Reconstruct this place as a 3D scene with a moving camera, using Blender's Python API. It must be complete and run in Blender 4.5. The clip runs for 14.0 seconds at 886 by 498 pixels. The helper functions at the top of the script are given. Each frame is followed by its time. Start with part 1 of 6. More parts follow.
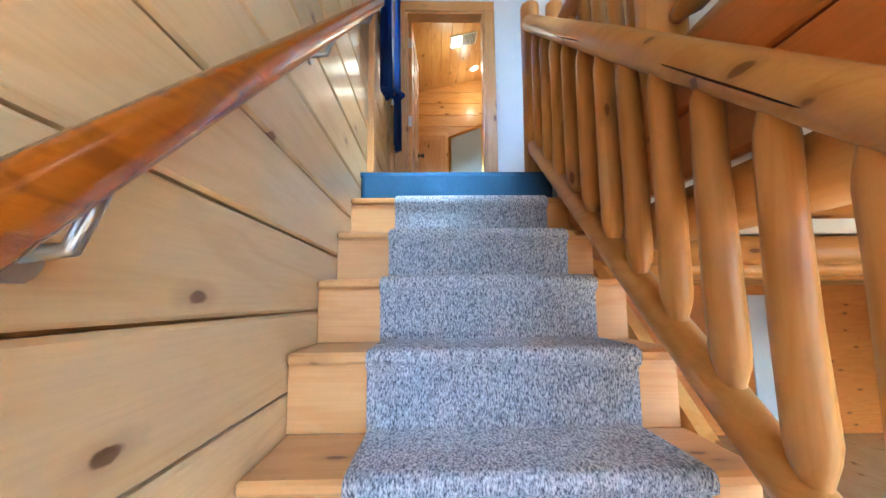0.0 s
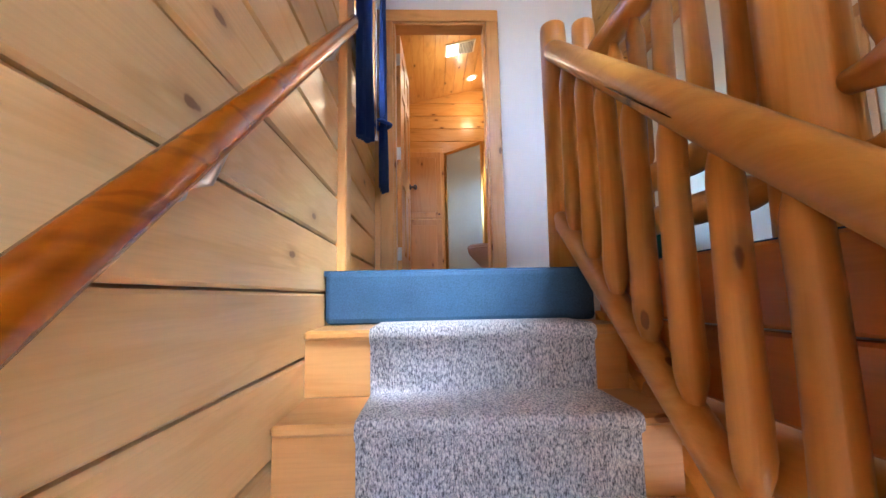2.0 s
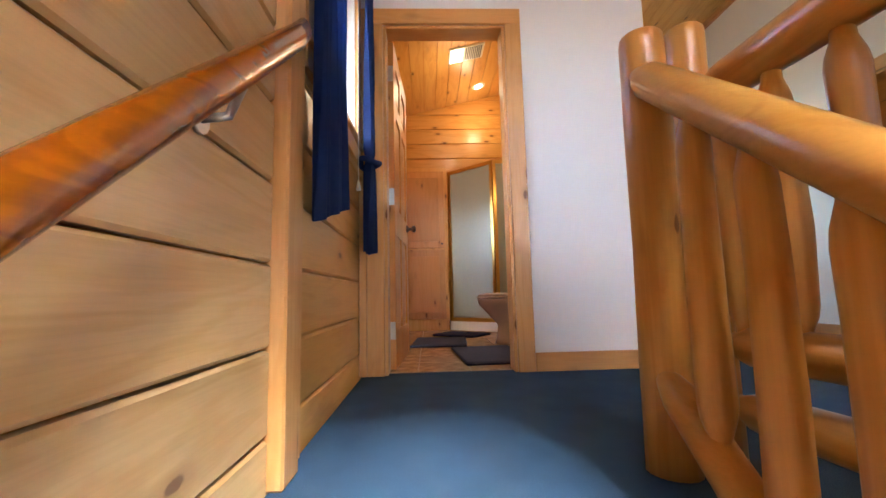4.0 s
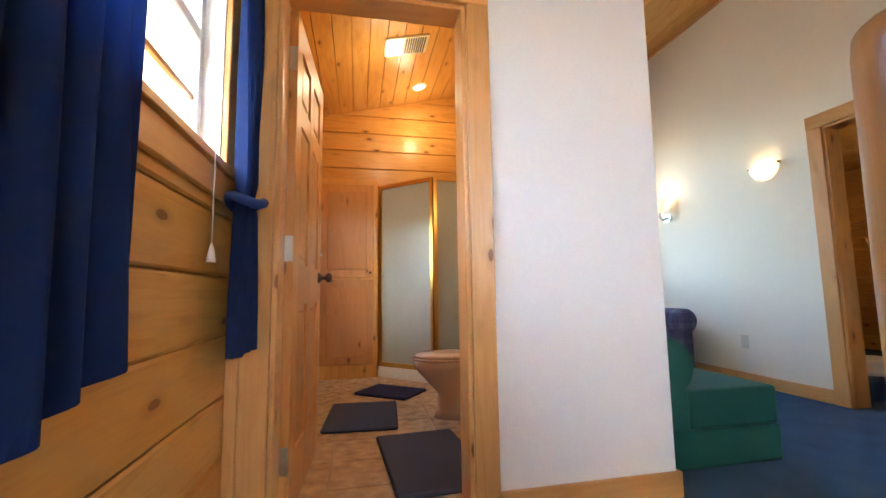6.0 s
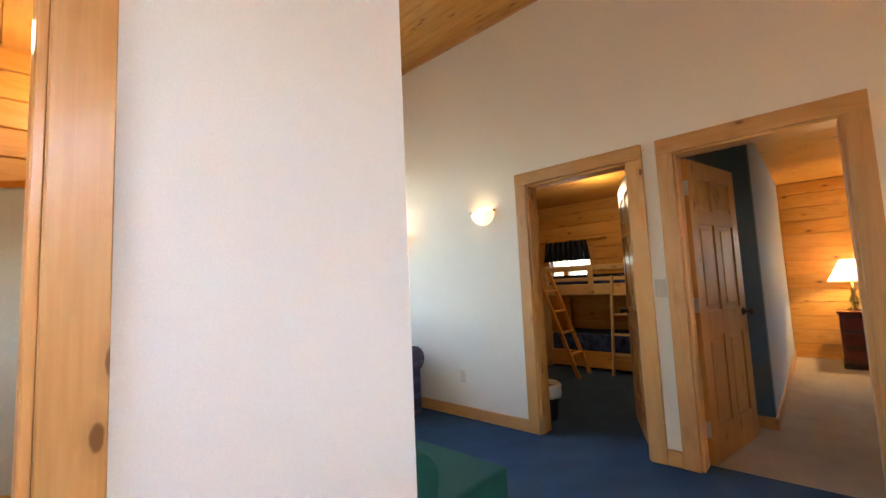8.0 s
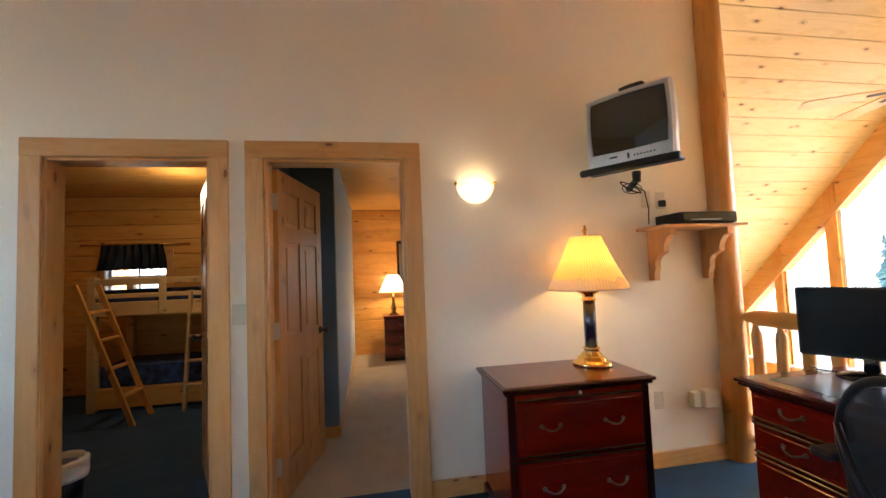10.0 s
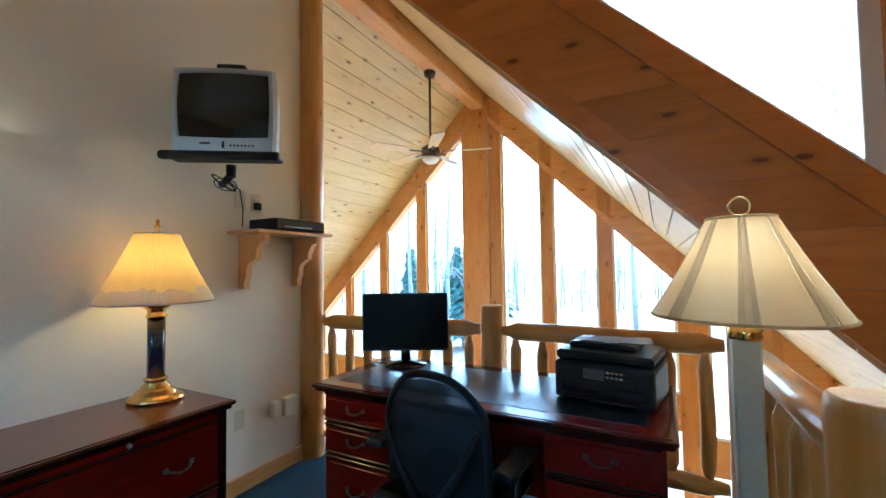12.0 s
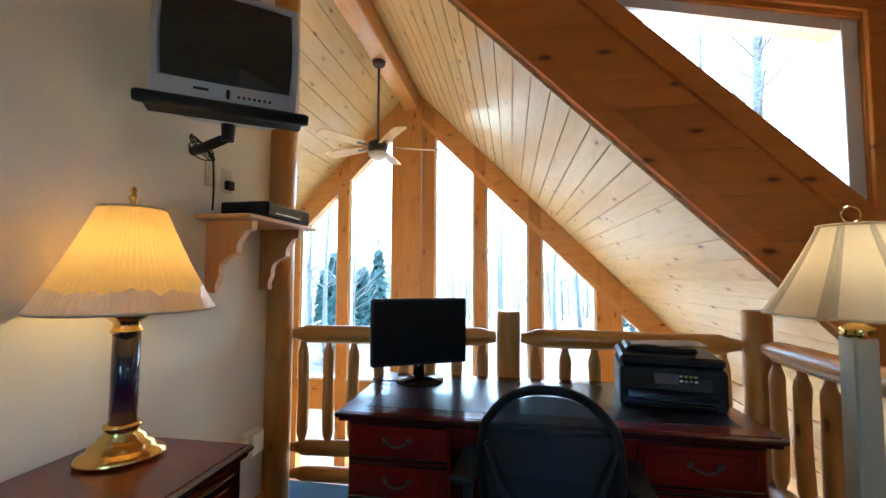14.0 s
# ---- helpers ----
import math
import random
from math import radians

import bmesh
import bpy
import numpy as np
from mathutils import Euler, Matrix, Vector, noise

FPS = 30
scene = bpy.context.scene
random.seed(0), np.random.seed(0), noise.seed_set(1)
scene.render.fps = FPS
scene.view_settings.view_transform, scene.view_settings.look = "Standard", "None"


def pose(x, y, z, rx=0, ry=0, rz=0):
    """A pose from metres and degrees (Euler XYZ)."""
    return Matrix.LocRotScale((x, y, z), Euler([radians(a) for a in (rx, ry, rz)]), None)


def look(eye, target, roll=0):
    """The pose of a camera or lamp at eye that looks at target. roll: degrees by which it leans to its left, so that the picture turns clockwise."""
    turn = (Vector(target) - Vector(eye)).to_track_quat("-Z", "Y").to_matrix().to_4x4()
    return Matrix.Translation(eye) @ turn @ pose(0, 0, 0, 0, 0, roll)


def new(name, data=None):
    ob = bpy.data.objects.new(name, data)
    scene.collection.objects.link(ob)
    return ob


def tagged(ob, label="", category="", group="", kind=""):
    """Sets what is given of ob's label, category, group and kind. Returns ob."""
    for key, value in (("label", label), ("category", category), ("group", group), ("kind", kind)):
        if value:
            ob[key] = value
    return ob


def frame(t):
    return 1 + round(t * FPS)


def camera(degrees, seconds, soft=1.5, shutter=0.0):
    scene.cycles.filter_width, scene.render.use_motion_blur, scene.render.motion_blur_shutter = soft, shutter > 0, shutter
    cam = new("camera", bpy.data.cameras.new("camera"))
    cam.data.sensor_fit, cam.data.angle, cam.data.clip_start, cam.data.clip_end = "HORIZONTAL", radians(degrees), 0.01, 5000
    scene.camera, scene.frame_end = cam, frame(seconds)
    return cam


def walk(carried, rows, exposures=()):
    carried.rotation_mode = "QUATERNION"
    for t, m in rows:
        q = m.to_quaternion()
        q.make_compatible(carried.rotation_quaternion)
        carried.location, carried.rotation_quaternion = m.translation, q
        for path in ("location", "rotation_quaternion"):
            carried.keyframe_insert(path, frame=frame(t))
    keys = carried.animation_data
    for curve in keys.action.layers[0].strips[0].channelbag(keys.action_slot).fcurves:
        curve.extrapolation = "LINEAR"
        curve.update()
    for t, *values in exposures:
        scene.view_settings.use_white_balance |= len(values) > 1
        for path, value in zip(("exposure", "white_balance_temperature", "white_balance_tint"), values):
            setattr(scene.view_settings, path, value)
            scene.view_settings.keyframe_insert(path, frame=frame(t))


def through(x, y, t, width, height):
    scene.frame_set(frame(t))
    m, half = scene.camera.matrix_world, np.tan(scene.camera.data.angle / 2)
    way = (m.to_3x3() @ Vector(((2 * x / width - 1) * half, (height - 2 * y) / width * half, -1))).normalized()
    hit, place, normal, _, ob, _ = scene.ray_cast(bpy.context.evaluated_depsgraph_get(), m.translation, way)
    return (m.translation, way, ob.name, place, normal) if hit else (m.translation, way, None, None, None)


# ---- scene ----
cam = camera(94.3, 14.0)
EXPOSURES = [(0.0, 4.5, 4300, -9), (0.8, 4.55, 4600, -4), (2.0, 4.5, 5150, 5), (3.2, 4.35, 5600, 8), (5.0, 4.65, 5900, 3), (6.0, 4.65, 6000, 3), (7.0, 4.65, 6300, 4), (9.5, 4.4, 6500, 8), (10.0, 4.4, 5800, 4), (10.5, 4.25, 4450, -11), (11.0, 4.0, 4300, -13), (12.0, 3.7, 4250, -13), (13.0, 3.6, 4500, -9), (14.0, 3.5, 4600, -8)]
PATH = [
    (0, (0.493, 0.479, -0.638), (0.547, 2.463, -0.388), -0.6),
    (0.5, (0.487, 0.596, -0.495), (0.553, 2.58, -0.255), -0.6),
    (1, (0.467, 0.737, -0.367), (0.53, 2.721, -0.126), -1.0),
    (1.5, (0.476, 0.863, -0.238), (0.556, 2.848, -0.007), -1.0),
    (2, (0.504, 1.008, -0.097), (0.582, 2.994, 0.132), -1.2),
    (2.5, (0.486, 1.187, 0.037), (0.56, 3.173, 0.264), -1.4),
    (3, (0.496, 1.408, 0.165), (0.555, 3.393, 0.398), -1.7),
    (5.3, (0.508, 2.163, 0.681), (0.687, 4.145, 0.884), -0.3),
    (5.5, (0.507, 2.276, 0.705), (0.734, 4.252, 0.915), -0.6),
    (6, (0.56, 2.451, 0.844), (0.966, 4.398, 1.052), -0.8),
    (6.5, (0.624, 2.627, 0.968), (1.268, 4.51, 1.166), -1.0),
    (7, (0.712, 2.769, 1.043), (1.633, 4.533, 1.236), -1.3),
    (7.2, (0.759, 2.828, 1.085), (1.793, 4.529, 1.276), -1.7),
    (9.5, (1.304, 3.149, 1.328), (3.294, 3.308, 1.461), -2.3),
    (10, (1.447, 3.062, 1.331), (3.413, 2.714, 1.444), -2.3),
    (10.5, (1.482, 3.022, 1.347), (3.282, 2.155, 1.442), -2.1),
    (11, (1.477, 2.973, 1.351), (3.005, 1.684, 1.433), -1.8),
    (11.5, (1.522, 2.93, 1.35), (2.744, 1.348, 1.426), -1.4),
    (12, (1.666, 2.859, 1.348), (2.596, 1.09, 1.425), -0.9),
    (12.5, (1.803, 2.797, 1.346), (2.486, 0.919, 1.426), -0.5),
    (13, (2.006, 2.796, 1.352), (2.49, 0.857, 1.439), -0.1),
    (13.5, (2.25, 2.845, 1.334), (2.611, 0.88, 1.436), 0.1),
    (14, (2.558, 2.892, 1.313), (2.888, 0.923, 1.431), 0.2),
]
walk(cam, [(t, look(eye, target, roll)) for t, eye, target, roll in PATH], EXPOSURES)

# ---- daylight ----
world = bpy.data.worlds.new("world")
scene.world = world
world.use_nodes = True
wn = world.node_tree
sky = wn.nodes.new("ShaderNodeTexSky")
sky.sky_type, sky.sun_disc = "NISHITA", False
sky.sun_elevation, sky.sun_rotation = radians(48), radians(200)
sky.dust_density, sky.air_density = 3.0, 1.0
wn.links.new(sky.outputs[0], wn.nodes["Background"].inputs[0])
wn.nodes["Background"].inputs[1].default_value = 0.15
sun = new("sun", bpy.data.lights.new("sun", "SUN"))
sun.data.energy, sun.data.angle, sun.data.color = 0.9, radians(14), (1, 0.95, 0.88)
sun.matrix_world = look((0, 0, 30), (-0.34 * 20 * 0.67, 0.94 * 20 * 0.67, 30 - 20 * 0.74))


def lamp(name, x, y, z, watts, color=(1.0, 0.66, 0.36), size=0.04):
    ob = new(name, bpy.data.lights.new(name, "POINT"))
    ob.data.energy, ob.data.color, ob.data.shadow_soft_size = watts, color, size
    ob.location = (x, y, z)
    return ob


# ---- materials ----
def mat(name):
    m = bpy.data.materials.new(name)
    m.use_nodes = True
    return m, m.node_tree, m.node_tree.nodes["Principled BSDF"]


def nd(nt, kind, **inputs):
    n = nt.nodes.new(kind)
    for k, v in inputs.items():
        n.inputs[k.replace("_", " ")].default_value = v
    return n


def ramp(nt, fac, stops):
    r = nt.nodes.new("ShaderNodeValToRGB")
    r.color_ramp.elements[0].position, r.color_ramp.elements[0].color = stops[0][0], (*stops[0][1], 1)
    r.color_ramp.elements[1].position, r.color_ramp.elements[1].color = stops[-1][0], (*stops[-1][1], 1)
    for p, c in stops[1:-1]:
        r.color_ramp.elements.new(p).color = (*c, 1)
    nt.links.new(fac, r.inputs[0])
    return r.outputs[0]


def mix(nt, fac, a, b, blend="MIX"):
    n = nt.nodes.new("ShaderNodeMix")
    n.data_type, n.blend_type = "RGBA", blend
    for sock, v in ((n.inputs[0], fac), (n.inputs[6], a), (n.inputs[7], b)):
        if isinstance(v, (int, float)):
            sock.default_value = v
        elif isinstance(v, tuple):
            sock.default_value = (*v, 1)
        else:
            nt.links.new(v, sock)
    return n.outputs[2]


def wood(name, light, dark, axis="y", rough=0.35, knots=1.0, fine=1.0, knot_color=(0.10, 0.035, 0.012), coat=0.0, knot_size=1.0, flat=False):
    """Sawn pine with grain along one axis of the world, rings, knots and a colour of its own for each piece."""
    m, nt, b = mat(name)
    g = nt.nodes.new("ShaderNodeNewGeometry")
    info = nt.nodes.new("ShaderNodeObjectInfo")
    off = nd(nt, "ShaderNodeVectorMath", )
    off.operation = "MULTIPLY_ADD"
    comb = nt.nodes.new("ShaderNodeCombineXYZ")
    for k in range(3):
        nt.links.new(info.outputs["Random"], comb.inputs[k])
    nt.links.new(comb.outputs[0], off.inputs[0])
    off.inputs[1].default_value = (37.0, 21.0, 53.0)
    nt.links.new(g.outputs["Position"], off.inputs[2])

    def mapped(along, across):
        mp = nt.nodes.new("ShaderNodeMapping")
        mp.inputs["Scale"].default_value = [along if a == axis else across for a in "xyz"]
        nt.links.new(off.outputs[0], mp.inputs[0])
        return mp.outputs[0]

    broad = nd(nt, "ShaderNodeTexNoise", Scale=1.0, Detail=3.0, Roughness=0.5, Distortion=0.6)
    nt.links.new(mapped(0.9, 7.0 * fine), broad.inputs[0])
    rings = nd(nt, "ShaderNodeMath")
    rings.operation = "MULTIPLY"
    rings.inputs[1].default_value = 34.0
    nt.links.new(broad.outputs[0], rings.inputs[0])
    sine = nd(nt, "ShaderNodeMath")
    sine.operation = "SINE"
    nt.links.new(rings.outputs[0], sine.inputs[0])
    grain = nd(nt, "ShaderNodeTexNoise", Scale=1.0, Detail=4.0, Roughness=0.6)
    nt.links.new(mapped(5.0, 150.0 * fine), grain.inputs[0])
    tone = nd(nt, "ShaderNodeTexNoise", Scale=1.0, Detail=2.0)
    nt.links.new(mapped(0.5, 2.2), tone.inputs[0])
    mid = tuple((p + q) / 2 for p, q in zip(light, dark))
    c1 = ramp(nt, tone.outputs[0], [(0.3, mid), (0.65, light)])
    s01 = nd(nt, "ShaderNodeMapRange")
    s01.inputs[1].default_value, s01.inputs[2].default_value = 0.1, 1.0
    s01.inputs[3].default_value, s01.inputs[4].default_value = 0.0, 0.42
    nt.links.new(sine.outputs[0], s01.inputs[0])
    c2 = mix(nt, s01.outputs[0], c1, dark)
    gr = ramp(nt, grain.outputs[0], [(0.3, (0.84, 0.82, 0.8)), (0.6, (1, 1, 1))])
    c3 = mix(nt, 0.5, c2, gr, "MULTIPLY")
    # knots
    vor = nd(nt, "ShaderNodeTexVoronoi", Scale=1.0, Randomness=1.0)
    kv = mapped(3.4 / knot_size, 8.5 / knot_size)
    if flat:
        vor.voronoi_dimensions = "2D"
        sp, cb = nt.nodes.new("ShaderNodeSeparateXYZ"), nt.nodes.new("ShaderNodeCombineXYZ")
        nt.links.new(kv, sp.inputs[0])
        nt.links.new(sp.outputs[axis.upper()], cb.inputs[0])
        nt.links.new(sp.outputs["Z"], cb.inputs[1])
        kv = cb.outputs[0]
    nt.links.new(kv, vor.inputs[0])
    wob = nd(nt, "ShaderNodeTexNoise", Scale=30.0, Detail=2.0)
    nt.links.new(off.outputs[0], wob.inputs[0])
    add = nd(nt, "ShaderNodeMath")
    add.operation = "MULTIPLY_ADD"
    add.inputs[1].default_value = 0.05
    nt.links.new(wob.outputs[0], add.inputs[0])
    nt.links.new(vor.outputs["Distance"], add.inputs[2])
    k = 0.012 * (1 if knots > 0 else 0)
    q = 0.52 if flat else 1.0
    kn = ramp(nt, add.outputs[0], [(0.0, (1, 1, 1)), (q * (0.095 + k * knots), (0.95, 0.95, 0.95)), (q * (0.122 + k * knots), (0.3, 0.3, 0.3)), (q * 0.28, (0, 0, 0))])
    c4 = mix(nt, kn, c3, tuple(0.85 * c + 0.15 * d for c, d in zip(knot_color, dark))) if knots > 0 else c3
    hs = nd(nt, "ShaderNodeHueSaturation")
    vary = nd(nt, "ShaderNodeMapRange")
    vary.inputs[3].default_value, vary.inputs[4].default_value = 0.86, 1.1
    nt.links.new(info.outputs["Random"], vary.inputs[0])
    nt.links.new(vary.outputs[0], hs.inputs["Value"])
    hs.inputs["Saturation"].default_value = 1.14
    nt.links.new(c4, hs.inputs["Color"])
    nt.links.new(hs.outputs[0], b.inputs["Base Color"])
    b.inputs["Roughness"].default_value = rough
    b.inputs["Coat Weight"].default_value = coat
    b.inputs["Coat Roughness"].default_value = 0.15
    bump = nd(nt, "ShaderNodeBump", Strength=0.12, Distance=0.004)
    nt.links.new(grain.outputs[0], bump.inputs["Height"])
    nt.links.new(bump.outputs[0], b.inputs["Normal"])
    return m


def plain(name, color, rough=0.5, metal=0.0, scale=60.0, amount=0.12, bump=0.05, coat=0.0, spec=0.5, big=1.5):
    m, nt, b = mat(name)
    g = nt.nodes.new("ShaderNodeNewGeometry")
    n1 = nd(nt, "ShaderNodeTexNoise", Scale=scale, Detail=3.0)
    n2 = nd(nt, "ShaderNodeTexNoise", Scale=big, Detail=2.0)
    for n in (n1, n2):
        nt.links.new(g.outputs["Position"], n.inputs[0])
    lo, hi = tuple(c * (1 - amount) for c in color), tuple(min(1, c * (1 + amount)) for c in color)
    c1 = ramp(nt, n1.outputs[0], [(0.3, lo), (0.7, hi)])
    c2 = ramp(nt, n2.outputs[0], [(0.3, (1 - amount * 0.6,) * 3), (0.7, (1, 1, 1))])
    nt.links.new(mix(nt, 1.0, c1, c2, "MULTIPLY"), b.inputs["Base Color"])
    b.inputs["Roughness"].default_value, b.inputs["Metallic"].default_value = rough, metal
    b.inputs["Coat Weight"].default_value, b.inputs["Specular IOR Level"].default_value = coat, spec
    if bump:
        bp = nd(nt, "ShaderNodeBump", Strength=bump, Distance=0.003)
        nt.links.new(n1.outputs[0], bp.inputs["Height"])
        nt.links.new(bp.outputs[0], b.inputs["Normal"])
    return m


def glow(name, color, strength, base=(0.8, 0.8, 0.8), rough=0.5):
    m, nt, b = mat(name)
    b.inputs["Base Color"].default_value = (*base, 1)
    b.inputs["Roughness"].default_value = rough
    b.inputs["Emission Color"].default_value = (*color, 1)
    b.inputs["Emission Strength"].default_value = strength
    return m


def glass(name, rough=0.0, tint=(1, 1, 1)):
    m, nt, b = mat(name)
    b.inputs["Base Color"].default_value = (*tint, 1)
    b.inputs["Transmission Weight"].default_value, b.inputs["Roughness"].default_value, b.inputs["IOR"].default_value = 1.0, rough, 1.05
    return m


PINE_L, PINE_D = (0.70, 0.41, 0.165), (0.54, 0.265, 0.085)
pine_y = wood("pine boards along y", PINE_L, PINE_D, "y", coat=0.15)
pine_x = wood("pine boards along x", PINE_L, PINE_D, "x", coat=0.15)
pine_z = wood("pine upright", PINE_L, PINE_D, "z", coat=0.1)
pale_y = wood("pale wall pine along y", (0.71, 0.51, 0.275), (0.58, 0.36, 0.16), "y", rough=0.32, coat=0.25, knots=0.5, knot_size=2.2, flat=True)
ceil_y = wood("ceiling pine along y", (0.70, 0.54, 0.29), (0.58, 0.41, 0.19), "y", rough=0.38, coat=0.2)
red_x = wood("aged pine along x", (0.66, 0.29, 0.11), (0.52, 0.20, 0.068), "x", rough=0.36, knots=2.0, knot_size=2.3, flat=True, coat=0.15)
red_y = wood("aged pine along y", (0.66, 0.29, 0.11), (0.52, 0.20, 0.068), "y", rough=0.36, knots=1.6, knot_size=2.1, coat=0.15)
trim_x = wood("pine trim along x", (0.66, 0.39, 0.185), (0.56, 0.285, 0.115), "x", knots=0.4, coat=0.2)
trim_y = wood("pine trim along y", (0.66, 0.39, 0.185), (0.56, 0.285, 0.115), "y", knots=0.4, coat=0.2)
trim_z = wood("pine trim upright", (0.67, 0.40, 0.195), (0.57, 0.295, 0.12), "z", knots=0.4, coat=0.2)
log_z = wood("peeled log upright", (0.61, 0.335, 0.13), (0.47, 0.215, 0.068), "z", rough=0.38, knots=0.8, coat=0.2)
log_y = wood("peeled log along y", (0.61, 0.335, 0.13), (0.46, 0.21, 0.065), "y", rough=0.3, knots=0.8, coat=0.3)
log_x = wood("peeled log along x", (0.61, 0.335, 0.13), (0.46, 0.21, 0.065), "x", rough=0.34, knots=0.8, coat=0.2)
rail_red = wood("stained fir handrail", (0.42, 0.13, 0.035), (0.13, 0.028, 0.008), "y", rough=0.22, knots=0, coat=0.5, fine=1.6)
door_pine = wood("clear pine door", (0.56, 0.30, 0.13), (0.47, 0.22, 0.08), "z", knots=0.25, coat=0.15)
bunk_pine = wood("pale bunk pine", (0.68, 0.50, 0.28), (0.58, 0.38, 0.18), "y", knots=0.4)
mahogany = wood("red mahogany veneer", (0.135, 0.014, 0.009), (0.07, 0.006, 0.005), "y", rough=0.24, knots=0, coat=0.5)
mahogany_dark = wood("dark mahogany moulding", (0.035, 0.006, 0.005), (0.018, 0.003, 0.003), "x", rough=0.25, knots=0, coat=0.5)
leather = plain("dark desk leather", (0.012, 0.013, 0.018), 0.3, scale=300, bump=0.08, coat=0.3)
drywall = plain("painted drywall", (0.83, 0.75, 0.58), 0.75, scale=180, amount=0.03, bump=0.05)
white_wall = plain("white drywall", (0.80, 0.81, 0.82), 0.75, scale=180, amount=0.03, bump=0.05)
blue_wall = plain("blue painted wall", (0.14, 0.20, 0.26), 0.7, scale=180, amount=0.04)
white_ceiling = plain("white ceiling", (0.78, 0.77, 0.74), 0.8, scale=150, amount=0.03)
carpet_blue = plain("blue carpet", (0.045, 0.088, 0.160), 0.95, scale=350, amount=0.35, bump=0.7, spec=0.1, big=5)
carpet_beige = plain("beige carpet", (0.52, 0.43, 0.31), 0.95, scale=350, amount=0.2, bump=0.6, spec=0.1, big=5)
mat_navy = plain("navy bath mat", (0.03, 0.035, 0.10), 0.95, scale=250, amount=0.4, bump=0.9, spec=0.1)
mat_grey = plain("slate bath mat", (0.07, 0.085, 0.15), 0.95, scale=250, amount=0.4, bump=0.9, spec=0.1)
green_cloth = plain("green sofa cloth", (0.008, 0.075, 0.06), 0.8, scale=400, amount=0.2, bump=0.25, spec=0.3)
brass = plain("polished brass", (0.75, 0.50, 0.14), 0.16, 1.0, amount=0.05, bump=0)
gold_frame = plain("gold anodised frame", (0.62, 0.38, 0.10), 0.28, 1.0, amount=0.05, bump=0)
steel = plain("brushed steel", (0.55, 0.55, 0.53), 0.32, 1.0, amount=0.05, bump=0)
bronze = plain("dark bronze", (0.10, 0.08, 0.065), 0.4, 0.8, amount=0.1, bump=0)
black = plain("black plastic", (0.009, 0.009, 0.011), 0.42, amount=0.15, scale=300, spec=0.3)
black_gloss = plain("black gloss", (0.008, 0.008, 0.01), 0.12, amount=0.1, bump=0)
navy_column = plain("dark blue lamp column", (0.008, 0.010, 0.025), 0.12, amount=0.1, bump=0, coat=0.5)
silver = plain("silver plastic", (0.50, 0.50, 0.50), 0.35, 0.3, amount=0.05)
screen = plain("dark glass screen", (0.018, 0.022, 0.022), 0.06, amount=0.05, bump=0, coat=0.6)
ivory = plain("ivory plastic", (0.66, 0.58, 0.42), 0.4, amount=0.04)
white_paint = plain("white paint", (0.80, 0.79, 0.76), 0.35, amount=0.03, bump=0.02)
porcelain = plain("bone porcelain", (0.62, 0.50, 0.42), 0.08, amount=0.02, bump=0, coat=0.5)
cream_paint = plain("cream lamp column", (0.50, 0.46, 0.33), 0.4, amount=0.05)
tile = plain("beige floor tile", (0.50, 0.36, 0.22), 0.25, scale=14, amount=0.25, bump=0.05)
frosted = plain("frosted shower glass", (0.40, 0.42, 0.35), 0.3, amount=0.04, bump=0.03)
paper = plain("white paper", (0.8, 0.8, 0.8), 0.6, amount=0.02)
blue_bed = plain("blue patterned bedding", (0.03, 0.06, 0.16), 0.9, scale=14, amount=0.8, bump=0.2)
clear = glass("window glass")
bark = plain("grey bark", (0.38, 0.36, 0.34), 0.9, scale=20, amount=0.4, bump=0.6)
needles = plain("conifer needles", (0.12, 0.19, 0.15), 0.9, scale=8, amount=0.5, bump=0.3)
earth = plain("leaf litter ground", (0.22, 0.18, 0.13), 0.95, scale=3, amount=0.4, bump=0.3, big=0.3)
floor_wood = wood("lower plank floor", (0.45, 0.33, 0.20), (0.36, 0.24, 0.13), "y", rough=0.25)
bulb_glow = glow("lit alabaster glass", (1.0, 0.70, 0.33), 0.025)
spot_glow = glow("lit spot lens", (1.0, 0.86, 0.62), 0.5)
fan_glass = plain("opal fan glass", (0.8, 0.8, 0.78), 0.3, amount=0.02)


def shade_material(name, color, through=0.6):
    m, nt, b = mat(name)
    b.inputs["Base Color"].default_value = (*color, 1)
    b.inputs["Roughness"].default_value = 0.8
    tr = nd(nt, "ShaderNodeBsdfTranslucent", Color=(*color, 1))
    mx = nd(nt, "ShaderNodeMixShader", Fac=through)
    out = nt.nodes["Material Output"]
    nt.links.new(b.outputs[0], mx.inputs[1])
    nt.links.new(tr.outputs[0], mx.inputs[2])
    nt.links.new(mx.outputs[0], out.inputs[0])
    return m


shade_cloth = shade_material("cream pleated shade", (0.82, 0.66, 0.40), 0.5)
shade_yellow = shade_material("yellow pleated shade", (0.84, 0.58, 0.20), 0.45)


curtain_navy = shade_material("navy curtain cloth", (0.022, 0.055, 0.21), 0.35)


def film_material():
    m, nt, b = mat("clear wrapping film")
    b.inputs["Base Color"].default_value = (0.8, 0.8, 0.78, 1)
    b.inputs["Roughness"].default_value = 0.2
    tr = nd(nt, "ShaderNodeBsdfTransparent")
    mx = nd(nt, "ShaderNodeMixShader", Fac=0.3)
    nt.links.new(tr.outputs[0], mx.inputs[1])
    nt.links.new(b.outputs[0], mx.inputs[2])
    nt.links.new(mx.outputs[0], nt.nodes["Material Output"].inputs[0])
    return m


